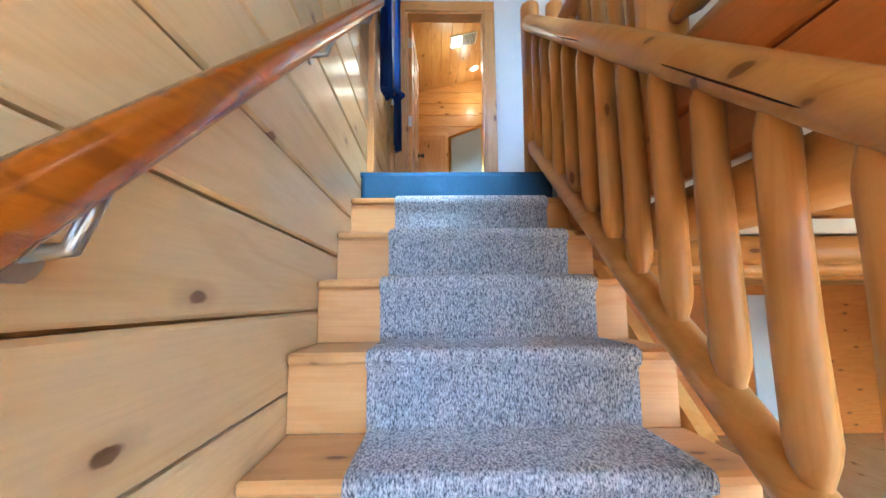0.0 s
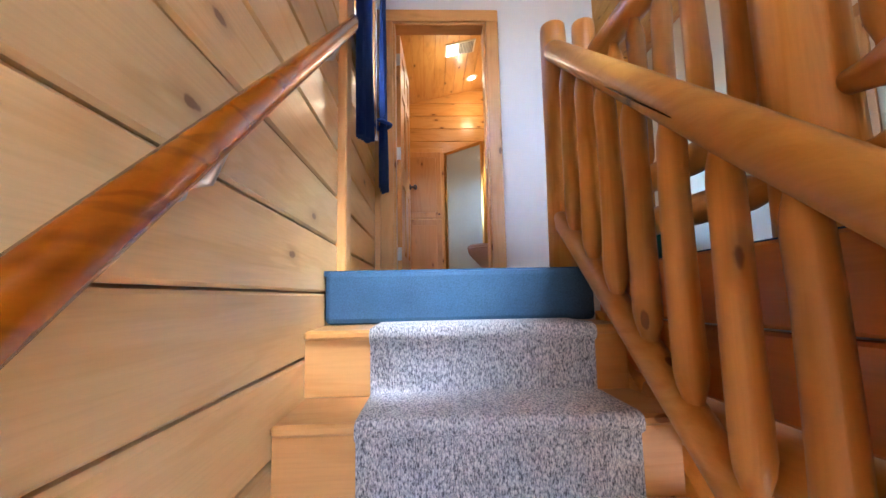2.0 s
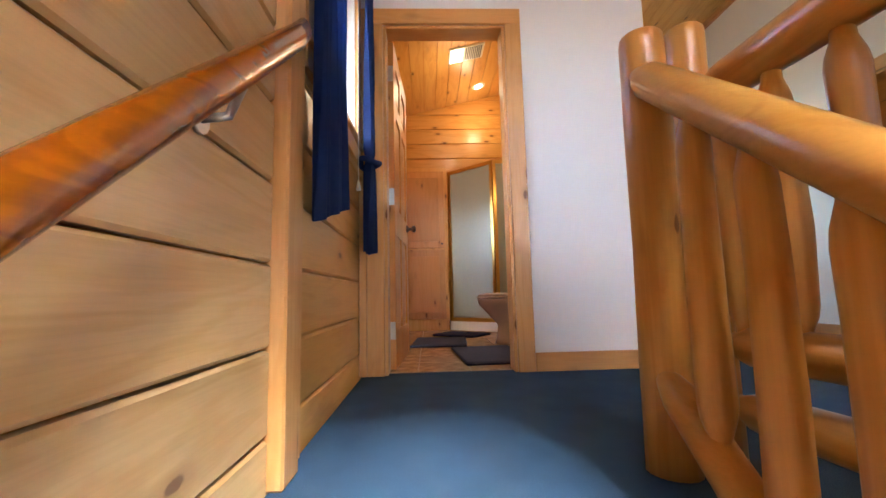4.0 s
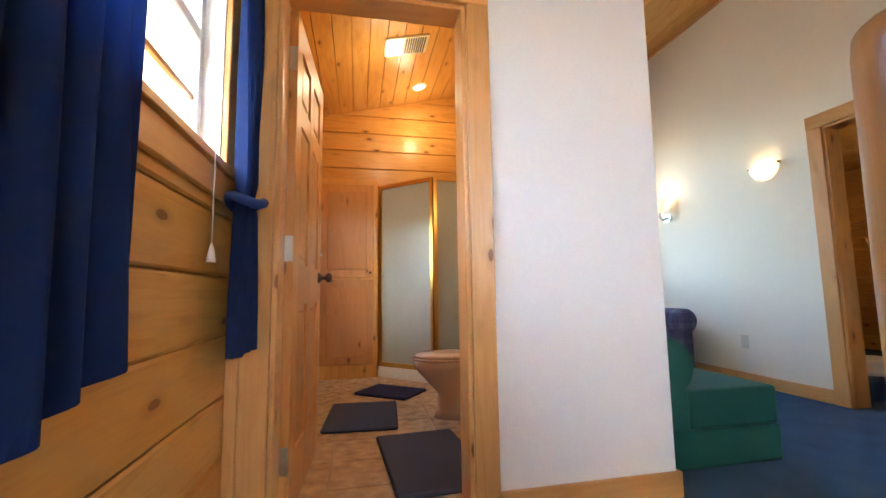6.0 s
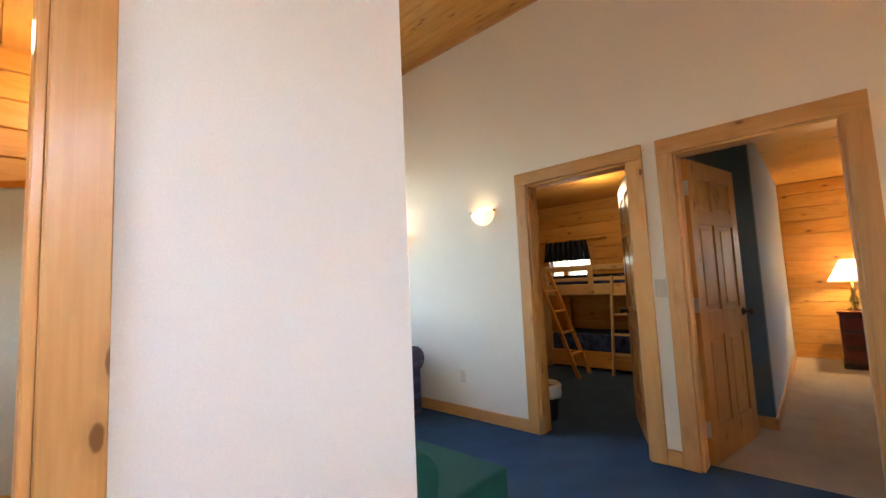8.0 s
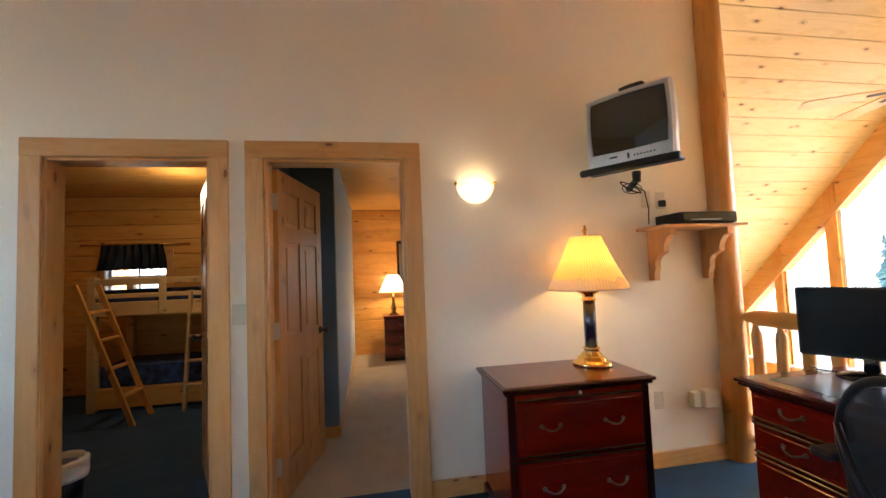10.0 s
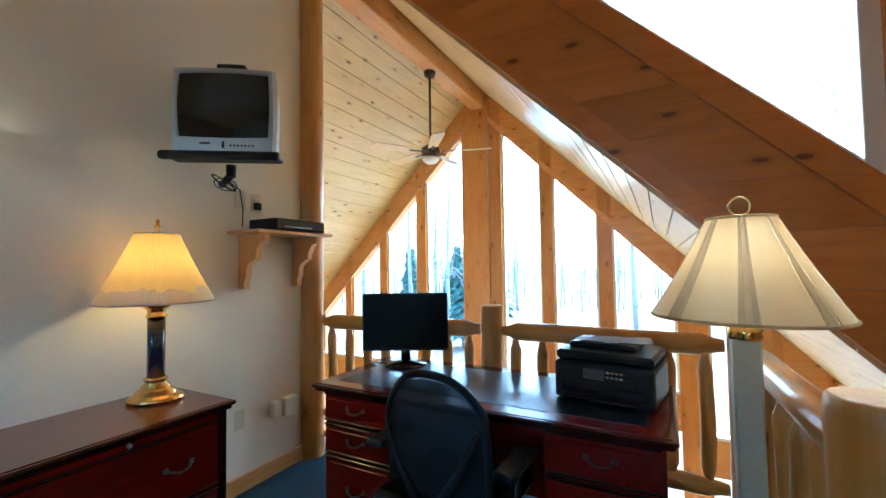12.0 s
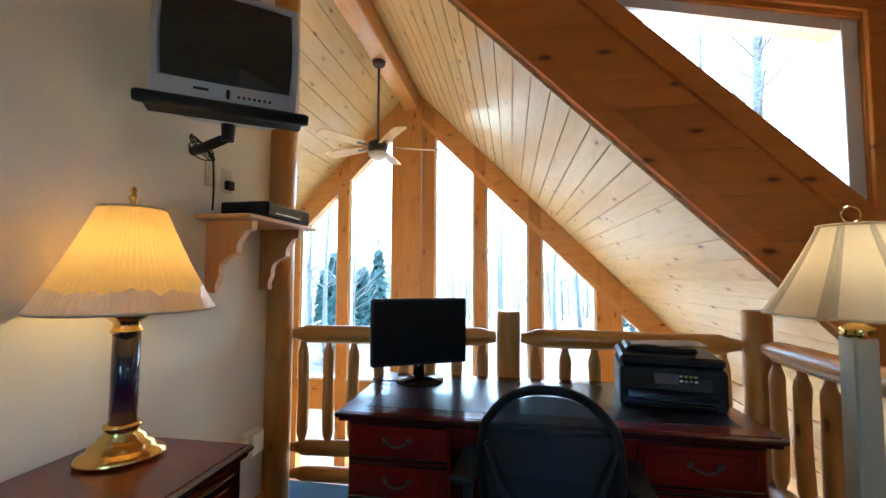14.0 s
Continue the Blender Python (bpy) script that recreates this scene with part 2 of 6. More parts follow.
film_wrap = film_material()
shade_pleat = shade_material("shade pleats", (0.60, 0.48, 0.30), 0.35)


def runner_material():
    m, nt, b = mat("flecked grey runner")
    g = nt.nodes.new("ShaderNodeNewGeometry")
    mp = nt.nodes.new("ShaderNodeMapping")
    mp.inputs["Scale"].default_value = (270, 110, 110)
    nt.links.new(g.outputs["Position"], mp.inputs[0])
    n1 = nd(nt, "ShaderNodeTexNoise", Scale=1.0, Detail=2.0, Roughness=0.7)
    nt.links.new(mp.outputs[0], n1.inputs[0])
    n2 = nd(nt, "ShaderNodeTexNoise", Scale=9.0, Detail=2.0)
    nt.links.new(g.outputs["Position"], n2.inputs[0])
    c = ramp(nt, n1.outputs[0], [(0.34, (0.10, 0.10, 0.125)), (0.45, (0.33, 0.335, 0.39)), (0.55, (0.50, 0.50, 0.55)), (0.65, (0.74, 0.73, 0.74))])
    c2 = ramp(nt, n2.outputs[0], [(0.3, (0.85, 0.85, 0.85)), (0.7, (1, 1, 1))])
    nt.links.new(mix(nt, 1.0, c, c2, "MULTIPLY"), b.inputs["Base Color"])
    b.inputs["Roughness"].default_value, b.inputs["Specular IOR Level"].default_value = 0.95, 0.1
    bp = nd(nt, "ShaderNodeBump", Strength=0.8, Distance=0.006)
    nt.links.new(n1.outputs[0], bp.inputs["Height"])
    nt.links.new(bp.outputs[0], b.inputs["Normal"])
    return m


runner_cloth = runner_material()


def plaid_material():
    m, nt, b = mat("blue grey plaid cloth")
    g = nt.nodes.new("ShaderNodeNewGeometry")
    sep = nt.nodes.new("ShaderNodeSeparateXYZ")
    nt.links.new(g.outputs["Position"], sep.inputs[0])
    col = (0.17, 0.17, 0.22)
    out = None
    for k, s in ((0, 42.0), (1, 42.0), (2, 42.0)):
        mu = nd(nt, "ShaderNodeMath")
        mu.operation = "MULTIPLY"
        mu.inputs[1].default_value = s
        nt.links.new(sep.outputs[k], mu.inputs[0])
        si = nd(nt, "ShaderNodeMath")
        si.operation = "SINE"
        nt.links.new(mu.outputs[0], si.inputs[0])
        r = ramp(nt, si.outputs[0], [(0.35, (0.55, 0.55, 0.7)), (0.6, (1.0, 1.0, 1.0))])
        out = mix(nt, 1.0, out or col, r, "MULTIPLY")
    nt.links.new(out, b.inputs["Base Color"])
    b.inputs["Roughness"].default_value = 0.95
    return m


plaid = plaid_material()


# ---- building helpers ----
def box(bm, x0, x1, y0, y1, z0, z1, bev=0.0):
    r = bmesh.ops.create_cube(bm, size=1.0, matrix=Matrix.Translation(((x0 + x1) / 2, (y0 + y1) / 2, (z0 + z1) / 2)) @ Matrix.Diagonal((x1 - x0, y1 - y0, z1 - z0, 1)))
    if bev:
        es = {e for v in r["verts"] for e in v.link_edges}
        bmesh.ops.bevel(bm, geom=list(es), offset=bev, segments=2 if bev > 0.012 else 1, affect="EDGES", profile=0.5)
    return bm


def ring(c, a, b, r, n, ph=0.0):
    return [c + a * (r * math.cos(ph + 2 * math.pi * k / n)) + b * (r * math.sin(ph + 2 * math.pi * k / n)) for k in range(n)]


def tube(bm, stations, n=14, wobble=0.0):
    """A round bar through stations of (point, radius), closed at both ends."""
    pts = [(Vector(p), r) for p, r in stations]
    loops = []
    closed = (pts[-1][0] - pts[0][0]).length < 1e-5
    d0 = ((pts[1] if closed else pts[-1])[0] - pts[0][0]).normalized()
    a = d0.orthogonal().normalized()
    for i, (p, r) in enumerate(pts):
        d = (pts[min(i + 1, len(pts) - 1)][0] - pts[max(i - 1, 0)][0]).normalized()
        a = (a - d * a.dot(d)).normalized()
        b = d.cross(a)
        loop = []
        for q in ring(p, a, b, r, n):
            if wobble:
                q = q + (q - p).normalized() * noise.noise(q * 9.0) * wobble
            loop.append(bm.verts.new(q))
        loops.append(loop)
    for l0, l1 in zip(loops, loops[1:]):
        for k in range(n):
            f = bm.faces.new((l0[k], l0[(k + 1) % n], l1[(k + 1) % n], l1[k]))
            f.smooth = True
    bm.faces.new(list(reversed(loops[0])))
    bm.faces.new(loops[-1])
    return bm


def lathe(bm, profile, n=24, at=(0, 0, 0)):
    """Turns (radius, height) about an upright axis."""
    loops = []
    for r, z in profile:
        loops.append([bm.verts.new((at[0] + r * math.cos(2 * math.pi * k / n), at[1] + r * math.sin(2 * math.pi * k / n), at[2] + z)) for k in range(n)])
    for l0, l1 in zip(loops, loops[1:]):
        for k in range(n):
            f = bm.faces.new((l0[k], l0[(k + 1) % n], l1[(k + 1) % n], l1[k]))
            f.smooth = True
    if profile[0][0] > 0.0005:
        bm.faces.new(list(reversed(loops[0])))
    if profile[-1][0] > 0.0005:
        bm.faces.new(loops[-1])
    return bm


def prism(bm, poly, axis, a, b):
    """A flat polygon given in the two other axes, drawn out along one axis from a to b."""
    def at(p, v):
        return {"x": (v, p[0], p[1]), "y": (p[0], v, p[1]), "z": (p[0], p[1], v)}[axis]
    lo = [bm.verts.new(at(p, a)) for p in poly]
    hi = [bm.verts.new(at(p, b)) for p in poly]
    n = len(poly)
    fs = [bm.faces.new(lo), bm.faces.new(hi)] + [bm.faces.new((lo[k], lo[(k + 1) % n], hi[(k + 1) % n], hi[k])) for k in range(n)]
    bmesh.ops.recalc_face_normals(bm, faces=fs)
    return bm


def mesh_of(name, bm, material):
    bmesh.ops.recalc_face_normals(bm, faces=bm.faces[:])
    me = bpy.data.meshes.new(name)
    bm.to_mesh(me)
    bm.free()
    me.materials.append(material)
    return me


def part(name, bm, material, parent=None, label="", world=False):
    """Links a bmesh as one mesh object under a thing or part; world: its points are given in the world's axes."""
    me = mesh_of(name, bm, material)
    ob = new(name, me)
    if parent:
        ob.parent = parent
        if world:
            base = parent.location.copy()
            if parent.parent:
                base += parent.parent.location
            ob.location = -base
    return tagged(ob, label)


def share(name, me, parent, m):
    ob = new(name, me)
    ob.parent = parent
    ob.matrix_basis = m
    return ob


def thing(name, x, y, z, label, category, group="", rz=0.0, kind=""):
    ob = new(name)
    ob.empty_display_size = 0.1
    ob.location, ob.rotation_euler = (x, y, z), (0, 0, radians(rz))
    return tagged(ob, label, category, group, kind)


def structure(name, bm, material, label=""):
    return tagged(part(name, bm, material), label or name.replace("_", " "), name.split("_")[0], kind="structure")


def B():
    return bmesh.new()

# ---- the large structure ----
WX, EX, NY = 0.14, 3.94, 6.95          # stair wall, drywall with the two doors, north wall
LOW = -2.68                             # lower floor
RIDGE = 3.92


def dormer(x):
    return 2.76 + 0.232 * (x - WX)


def planks(parent, axis, c0, c1, u0, u1, z0, z1, height, material, holes=(), gap=0.006, bev=0.007):
    """Rows of tongued boards on a wall, each board its own piece; holes are (u0, u1, z0, z1)."""
    row = z0
    while row < z1 - 0.01:
        top = min(row + height, z1)
        cuts = sorted({row, top, *(h[k] for h in holes for k in (2, 3) if row < h[k] < top)})
        for a, b in zip(cuts, cuts[1:]):
            spans = [(u0, u1)]
            for h in holes:
                if h[2] < b - 0.001 and h[3] > a + 0.001:
                    spans = [s for p, q in spans for s in ((p, min(q, h[0])), (max(p, h[1]), q)) if s[1] - s[0] > 0.005]
            for p, q in spans:
                lo, hi = a + (gap / 2 if a == row else 0), b - (gap / 2 if b == top else 0)
                bm = B()
                if axis == "x":
                    box(bm, c0, c1, p, q, lo, hi, min(bev, (hi - lo) / 3))
                else:
                    box(bm, p, q, c0, c1, lo, hi, min(bev, (hi - lo) / 3))
                part("board", bm, material, parent, world=True)
        row = top


def solid_wall(name, axis, c0, c1, u0, u1, z0, z1, material, holes=(), label=""):
    bm = B()
    us = sorted({u0, u1, *(v for h in holes for v in h[:2])})
    zs = sorted({z0, z1, *(v for h in holes for v in h[2:])})
    for p, q in zip(us, us[1:]):
        for a, b in zip(zs, zs[1:]):
            if any(h[0] < (p + q) / 2 < h[1] and h[2] < (a + b) / 2 < h[3] for h in holes):
                continue
            if axis == "x":
                box(bm, c0, c1, p, q, a, b)
            else:
                box(bm, p, q, c0, c1, a, b)
    bmesh.ops.remove_doubles(bm, verts=bm.verts[:], dist=0.0005)
    doubled = {}
    for f in bm.faces:
        c = f.calc_center_median()
        doubled.setdefault((round(c.x, 3), round(c.y, 3), round(c.z, 3)), []).append(f)
    bmesh.ops.delete(bm, geom=[f for fs in doubled.values() if len(fs) > 1 for f in fs], context="FACES_ONLY")
    return structure(name, bm, material, label)


# ground, lower floor, loft floor
bm = B()
box(bm, -400, 400, -400, 400, LOW - 1.2, LOW - 0.9)
structure("ground", bm, earth, "brown leaf covered ground outside")
bm = B()
box(bm, -0.2, 8.0, -2.9, 7.1, LOW - 0.2, LOW)
structure("floor_lower", bm, floor_wood, "stained plank floor of the great room")
bm = B()
box(bm, 1.17, 9.0, 0.40, NY, -0.32, -0.02)
box(bm, WX, 1.17, 2.52, NY, -0.32, -0.02)
structure("floor_slab", bm, white_ceiling, "white underside of the loft floor")
bm = B()
box(bm, 1.16, EX + 0.14, 0.40, 4.02, -0.02, 0.0)
box(bm, 1.85, EX + 0.14, 4.02, NY, -0.02, 0.0)
box(bm, WX, 1.16, 2.47, 4.06, -0.02, 0.0)
box(bm, EX + 0.14, 7.6, 3.75, NY, -0.02, 0.0)
box(bm, WX + 0.005, 1.10, 2.455, 2.50, -0.188, -0.003, 0.02)
structure("carpet", bm, carpet_blue, "blue cut pile carpet of the loft and landing")
bm = B()
box(bm, EX + 0.14, 8.8, 1.2, 3.70, -0.02, 0.002)
structure("carpet_bedroom", bm, carpet_beige, "beige carpet in the bedroom")
bm = B()
box(bm, WX, 1.85, 4.06, NY, -0.02, 0.002)
bath_floor = structure("floor_bathroom", bm, plain("tile grout", (0.34, 0.26, 0.18), 0.7), "beige tiled bathroom floor")

# west wall with its boards
WIN = (3.0, 3.84, 1.25, 2.08)
BATHWIN = (5.55, 6.20, 1.05, 1.90)
solid_wall("wall_great_west", "x", -0.16, WX - 0.03, -2.75, 0.5, LOW, 0.1, pine_y, [], "pine wall of the great room below the eaves")
solid_wall("wall_west", "x", -0.16, WX - 0.03, 0.5, NY, LOW, 2.9, pine_y, [WIN, BATHWIN], "pine board wall beside the stairs")
wall_west = thing("wall_west_boards", WX, 0, 0, "horizontal varnished pine boards beside the stairs", "wall", kind="structure")
planks(wall_west, "x", WX - 0.03, WX, -2.6, 0.5, -2.624, 0.12, 0.196, pale_y)
planks(wall_west, "x", WX - 0.03, WX, 0.5, 2.68, -2.624, 2.77, 0.196, pale_y)
planks(wall_west, "x", WX - 0.03, WX - 0.012, 2.88, 4.0, -0.076, 2.77, 0.196, pine_y, [WIN])
planks(wall_west, "x", WX - 0.03, WX - 0.012, 4.12, NY, 0.0, 2.77, 0.2265, pine_y, [BATHWIN])
bm = B()
box(bm, WX - 0.03, WX + 0.035, 2.68, 2.79, 0.0, 2.78, 0.006)
box(bm, WX - 0.03, WX + 0.012, 2.79, 2.88, 0.0, 2.78, 0.006)
structure("trim_landing_post", bm, trim_z, "upright pine trim board on the wall")

# east drywall with two door openings
D1, D2 = (3.945, 4.765), (2.847, 3.655)
solid_wall("wall_east", "x", EX, EX + 0.13, 0.62, NY, 0.0, 3.66, drywall, [(*D1, 0, 2.03), (*D2, 0, 2.03)], "cream painted drywall with two doorways")
# bathroom partition
BD = (0.265, 0.99)
solid_wall("wall_bathroom_front", "y", 4.0, 4.12, WX - 0.01, 1.85, 0.0, 3.18, white_wall, [(*BD, 0, 2.03)], "white drywall round the bathroom doorway")
solid_wall("wall_bathroom_side", "x", 1.73, 1.85, 4.12, NY, 0.0, 3.18, white_wall, [], "white drywall beside the bathroom")
boards = thing("wall_bathroom_boards", 1.0, 6.9, 0, "knotty pine boards of the bathroom", "wall", kind="structure")
planks(boards, "x", 1.705, 1.73, 4.12, 6.87, 0.0, 3.12, 0.20, pine_y)
NWIN = (2.1, 3.6, 1.0, 2.6)
solid_wall("wall_north", "y", NY, NY + 0.2, -0.16, 9.0, LOW, 4.1, pine_x, [NWIN], "knotty pine north wall")
north_boards = thing("wall_north_boards", 2.0, NY, 0, "knotty pine boards of the north wall", "wall", kind="structure")
planks(north_boards, "y", NY - 0.025, NY, WX, 1.705, 0.0, 3.12, 0.20, pine_x)
planks(north_boards, "y", NY - 0.025, NY, 1.85, EX, 0.0, 3.6, 0.20, pine_x, [NWIN])


def sloped_boards(name, x0, x1, y0, y1, zf, width, material, label, across="x", thick=0.03):
    """A board ceiling on a slope z = zf(x): tongued boards side by side with grooves between, in one mesh."""
    bm = B()
    n = max(1, round((x1 - x0) / width)) if across == "x" else max(1, round((y1 - y0) / width))
    for k in range(n):
        if across == "x":
            a, b, p, q = x0 + (x1 - x0) * k / n + 0.003, x0 + (x1 - x0) * (k + 1) / n - 0.003, y0, y1
        else:
            a, b, p, q = x0, x1, y0 + (y1 - y0) * k / n + 0.003, y0 + (y1 - y0) * (k + 1) / n - 0.003
        vs = [bm.verts.new((x, y, zf(x) + dz)) for dz in (0, thick) for x, y in ((a, p), (b, p), (b, q), (a, q))]
        for idx in ((0, 1, 2, 3), (4, 5, 6, 7), (0, 1, 5, 4), (1, 2, 6, 5), (2, 3, 7, 6), (3, 0, 4, 7)):
            bm.faces.new([vs[i] for i in idx])
    ob = structure(name, bm, material, label)
    bm = B()
    vs = [bm.verts.new((x, y, zf(x) + dz)) for dz in (thick + 0.004, thick + 0.12) for x, y in ((x0, y0), (x1, y0), (x1, y1), (x0, y1))]
    for idx in ((0, 1, 2, 3), (4, 5, 6, 7), (0, 1, 5, 4), (1, 2, 6, 5), (2, 3, 7, 6), (3, 0, 4, 7)):
        bm.faces.new([vs[i] for i in idx])
    structure("roof_" + name, bm, red_y, "roof deck over the boards")
    return ob


CY = 0.60                               # plane of the dormer's cheek wall
sloped_boards("ceiling_loft", WX - 0.2, RIDGE + 0.1, CY - 0.1, NY + 0.1, dormer, 0.14, pine_y, "knotty pine board ceiling of the loft")
sloped_boards("ceiling_great_west", -0.3, RIDGE, -2.75, CY - 0.02, lambda x: x + 0.0, 0.105, ceil_y, "pale pine board ceiling of the great room")
sloped_boards("ceiling_great_east", RIDGE, 8.2, -2.75, CY + 0.4, lambda x: 2 * RIDGE - x, 0.14, ceil_y, "pale pine board ceiling of the great room")
sloped_boards("ceiling_bedrooms", RIDGE + 0.15, 9.0, 1.0, NY + 0.1, lambda x: 2.45, 0.14, pine_y, "pine board ceiling of the bedrooms")
bm = B()
box(bm, RIDGE - 0.10, RIDGE + 0.10, -2.7, CY + 0.3, 3.58, 3.95, 0.01)
structure("ridge_beam", bm, log_y, "pine ridge beam under the roof")
bm = B()
box(bm, EX - 0.03, EX - 0.002, 0.75, NY, 3.56, 3.66)
structure("trim_ceiling", bm, trim_y, "pine trim where wall meets ceiling")

# cheek wall of the dormer: triangle above the great room's roof, with a window
WIN_R, WIN_OFF, WIN_TOP = 0.835, 0.82, -0.33


def cheek_cut(poly, f):
    """Keeps the part of a polygon in x, z where f >= 0."""
    out = []
    for p, q in zip(poly, poly[1:] + poly[:1]):
        fp, fq = f(p), f(q)
        if fp >= 0:
            out.append(p)
        if fp * fq < 0:
            t = fp / (fp - fq)
            out.append((p[0] + t * (q[0] - p[0]), p[1] + t * (q[1] - p[1])))
    return out


cheek = thing("wall_cheek", 1.5, CY, 1.5, "aged knotty pine boards of the dormer's side wall", "wall", kind="structure")
low, high = (lambda p: p[1] - p[0] - 0.03), (lambda p: dormer(p[0]) - p[1])
in_win = [lambda p: p[0] - WIN_R, lambda p: p[1] - p[0] - WIN_OFF, lambda p: dormer(p[0]) + WIN_TOP - p[1]]
back = [(WX, 0.0), (RIDGE, 0.0), (RIDGE, 3.8), (WX, 3.8)]
for f in (low, high):
    back = cheek_cut(back, f)
for f in in_win:
    piece = cheek_cut(back, lambda p, f=f: -f(p))
    bm = B()
    prism(bm, piece, "y", CY - 0.13, CY - 0.03)
    part("sheathing", bm, red_x, cheek, world=True)
    back = cheek_cut(back, f)
row = 0.0
while row < 3.75:
    poly = [(WX, row + 0.001), (RIDGE, row + 0.001), (RIDGE, row + 0.244), (WX, row + 0.244)]
    for f in (low, high):
        poly = cheek_cut(poly, f) if len(poly) > 2 else poly
    rest = poly
    for f in in_win:
        if len(rest) < 3:
            break
        outside = cheek_cut(rest, lambda p, f=f: -f(p))
        if len(outside) > 2:
            bm = B()
            prism(bm, outside, "y", CY - 0.026, CY)
            part("board", bm, red_x, cheek, world=True)
        rest = cheek_cut(rest, f)
    row += 0.245


def slope_bar(bm, x0, z0, x1, z1, w, y0, y1):
    d = Vector((x1 - x0, z1 - z0)).normalized()
    n = Vector((-d.y, d.x)) * w
    prism(bm, [(x0, z0), (x1, z1), (x1 + n.x, z1 + n.y), (x0 + n.x, z0 + n.y)], "y", y0, y1)


bm = B()
slope_bar(bm, 0.30, 0.33, 3.85, 3.88, 0.10, CY, CY + 0.03)
structure("trim_cheek_slope", bm, red_x, "sloping pine trim along the dormer wall")
cwin = thing("window_dormer", WIN_R, CY, 1.65, "triangular white framed window in the dormer wall", "window", kind="structure")
tx = (dormer(0) + WIN_TOP - WIN_OFF) / (1 - 0.232)
zt = lambda x: dormer(x) + WIN_TOP
bm = B()
slope_bar(bm, WIN_R - 0.08, WIN_R - 0.08 + WIN_OFF - 0.03, tx + 0.2, tx + 0.2 + WIN_OFF - 0.03, -0.11, CY, CY + 0.03)
part("casing", bm, red_x, cwin, world=True)
bm = B()
box(bm, WIN_R - 0.10, WIN_R - 0.005, CY, CY + 0.027, WIN_R + WIN_OFF - 0.10, zt(WIN_R) + 0.03, 0.004)
part("casing", bm, red_x, cwin, world=True)
bm = B()
slope_bar(bm, WIN_R - 0.10, zt(WIN_R - 0.10) + 0.03, tx, zt(tx) + 0.03, 0.09, CY, CY + 0.024)
part("casing", bm, red_x, cwin, world=True)
bm = B()
box(bm, WIN_R, WIN_R + 0.075, CY - 0.14, CY - 0.02, WIN_R + WIN_OFF, zt(WIN_R), 0.004)
slope_bar(bm, WIN_R, zt(WIN_R), tx, zt(tx), -0.06, CY - 0.14, CY - 0.025)
slope_bar(bm, WIN_R, WIN_R + WIN_OFF, tx, tx + WIN_OFF, 0.02, CY - 0.14, CY - 0.03)
part("window_frame", bm, white_paint, cwin, world=True)
bm = B()
prism(bm, [(WIN_R, WIN_R + WIN_OFF), (tx, tx + WIN_OFF), (WIN_R, zt(WIN_R))], "y", CY - 0.09, CY - 0.085)
part("pane", bm, clear, cwin, world=True).visible_shadow = False

# south gable: posts, rails and panes
GY = -2.62
gable = thing("wall_gable", RIDGE, GY, LOW, "pine framed gable wall of tall windows", "wall", kind="structure")


def gz(x):
    return 3.92 - abs(x - RIDGE) - 0.02


POSTS = [(0.10, 0.22), (0.56, 0.64), (1.21, 1.50), (2.18, 2.34), (2.90, 3.05), (3.60, 4.19), (4.83, 4.99), (5.56, 5.70), (6.30, 6.42), (6.95, 7.05), (7.60, 7.72)]
for a, b in POSTS:
    if b - a > 0.4:
        for p, q in ((a, a + 0.17), (a + 0.18, b - 0.18), (b - 0.17, b)):
            bm = B()
            d = 0.03 if p > a and q < b else 0.0
            us = sorted({p, q, *([RIDGE] if p < RIDGE < q else [])})
            prism(bm, [(p, LOW), (q, LOW)] + [(u, gz(u) - 0.06) for u in reversed(us)], "y", GY - 0.12, GY + 0.04 + d)
            part("post", bm, log_z, gable, world=True)
    else:
        bm = B()
        prism(bm, [(a, LOW), (b, LOW), (b, max(gz(b), LOW + 0.2)), (a, max(gz(a), LOW + 0.2))], "y", GY - 0.12, GY + 0.03)
        part("post", bm, log_z, gable, world=True)
for s in (-1, 1):
    bm = B()
    x0, x1 = RIDGE, RIDGE + s * 3.9
    w = 0.40
    prism(bm, [(x0, 3.92), (x1, 0.02), (x1, 0.02 - w), (x0, 3.92 - w)], "y", GY - 0.10, GY + 0.02)
    part("rafter_trim", bm, pine_x, gable, world=True)
    bm = B()
    prism(bm, [(x0, 3.92 - w + 0.09), (x1, 0.11 - w), (x1, 0.02 - w), (x0, 3.92 - w)], "y", GY + 0.02, GY + 0.045)
    part("rafter_moulding", bm, trim_x, gable, world=True)
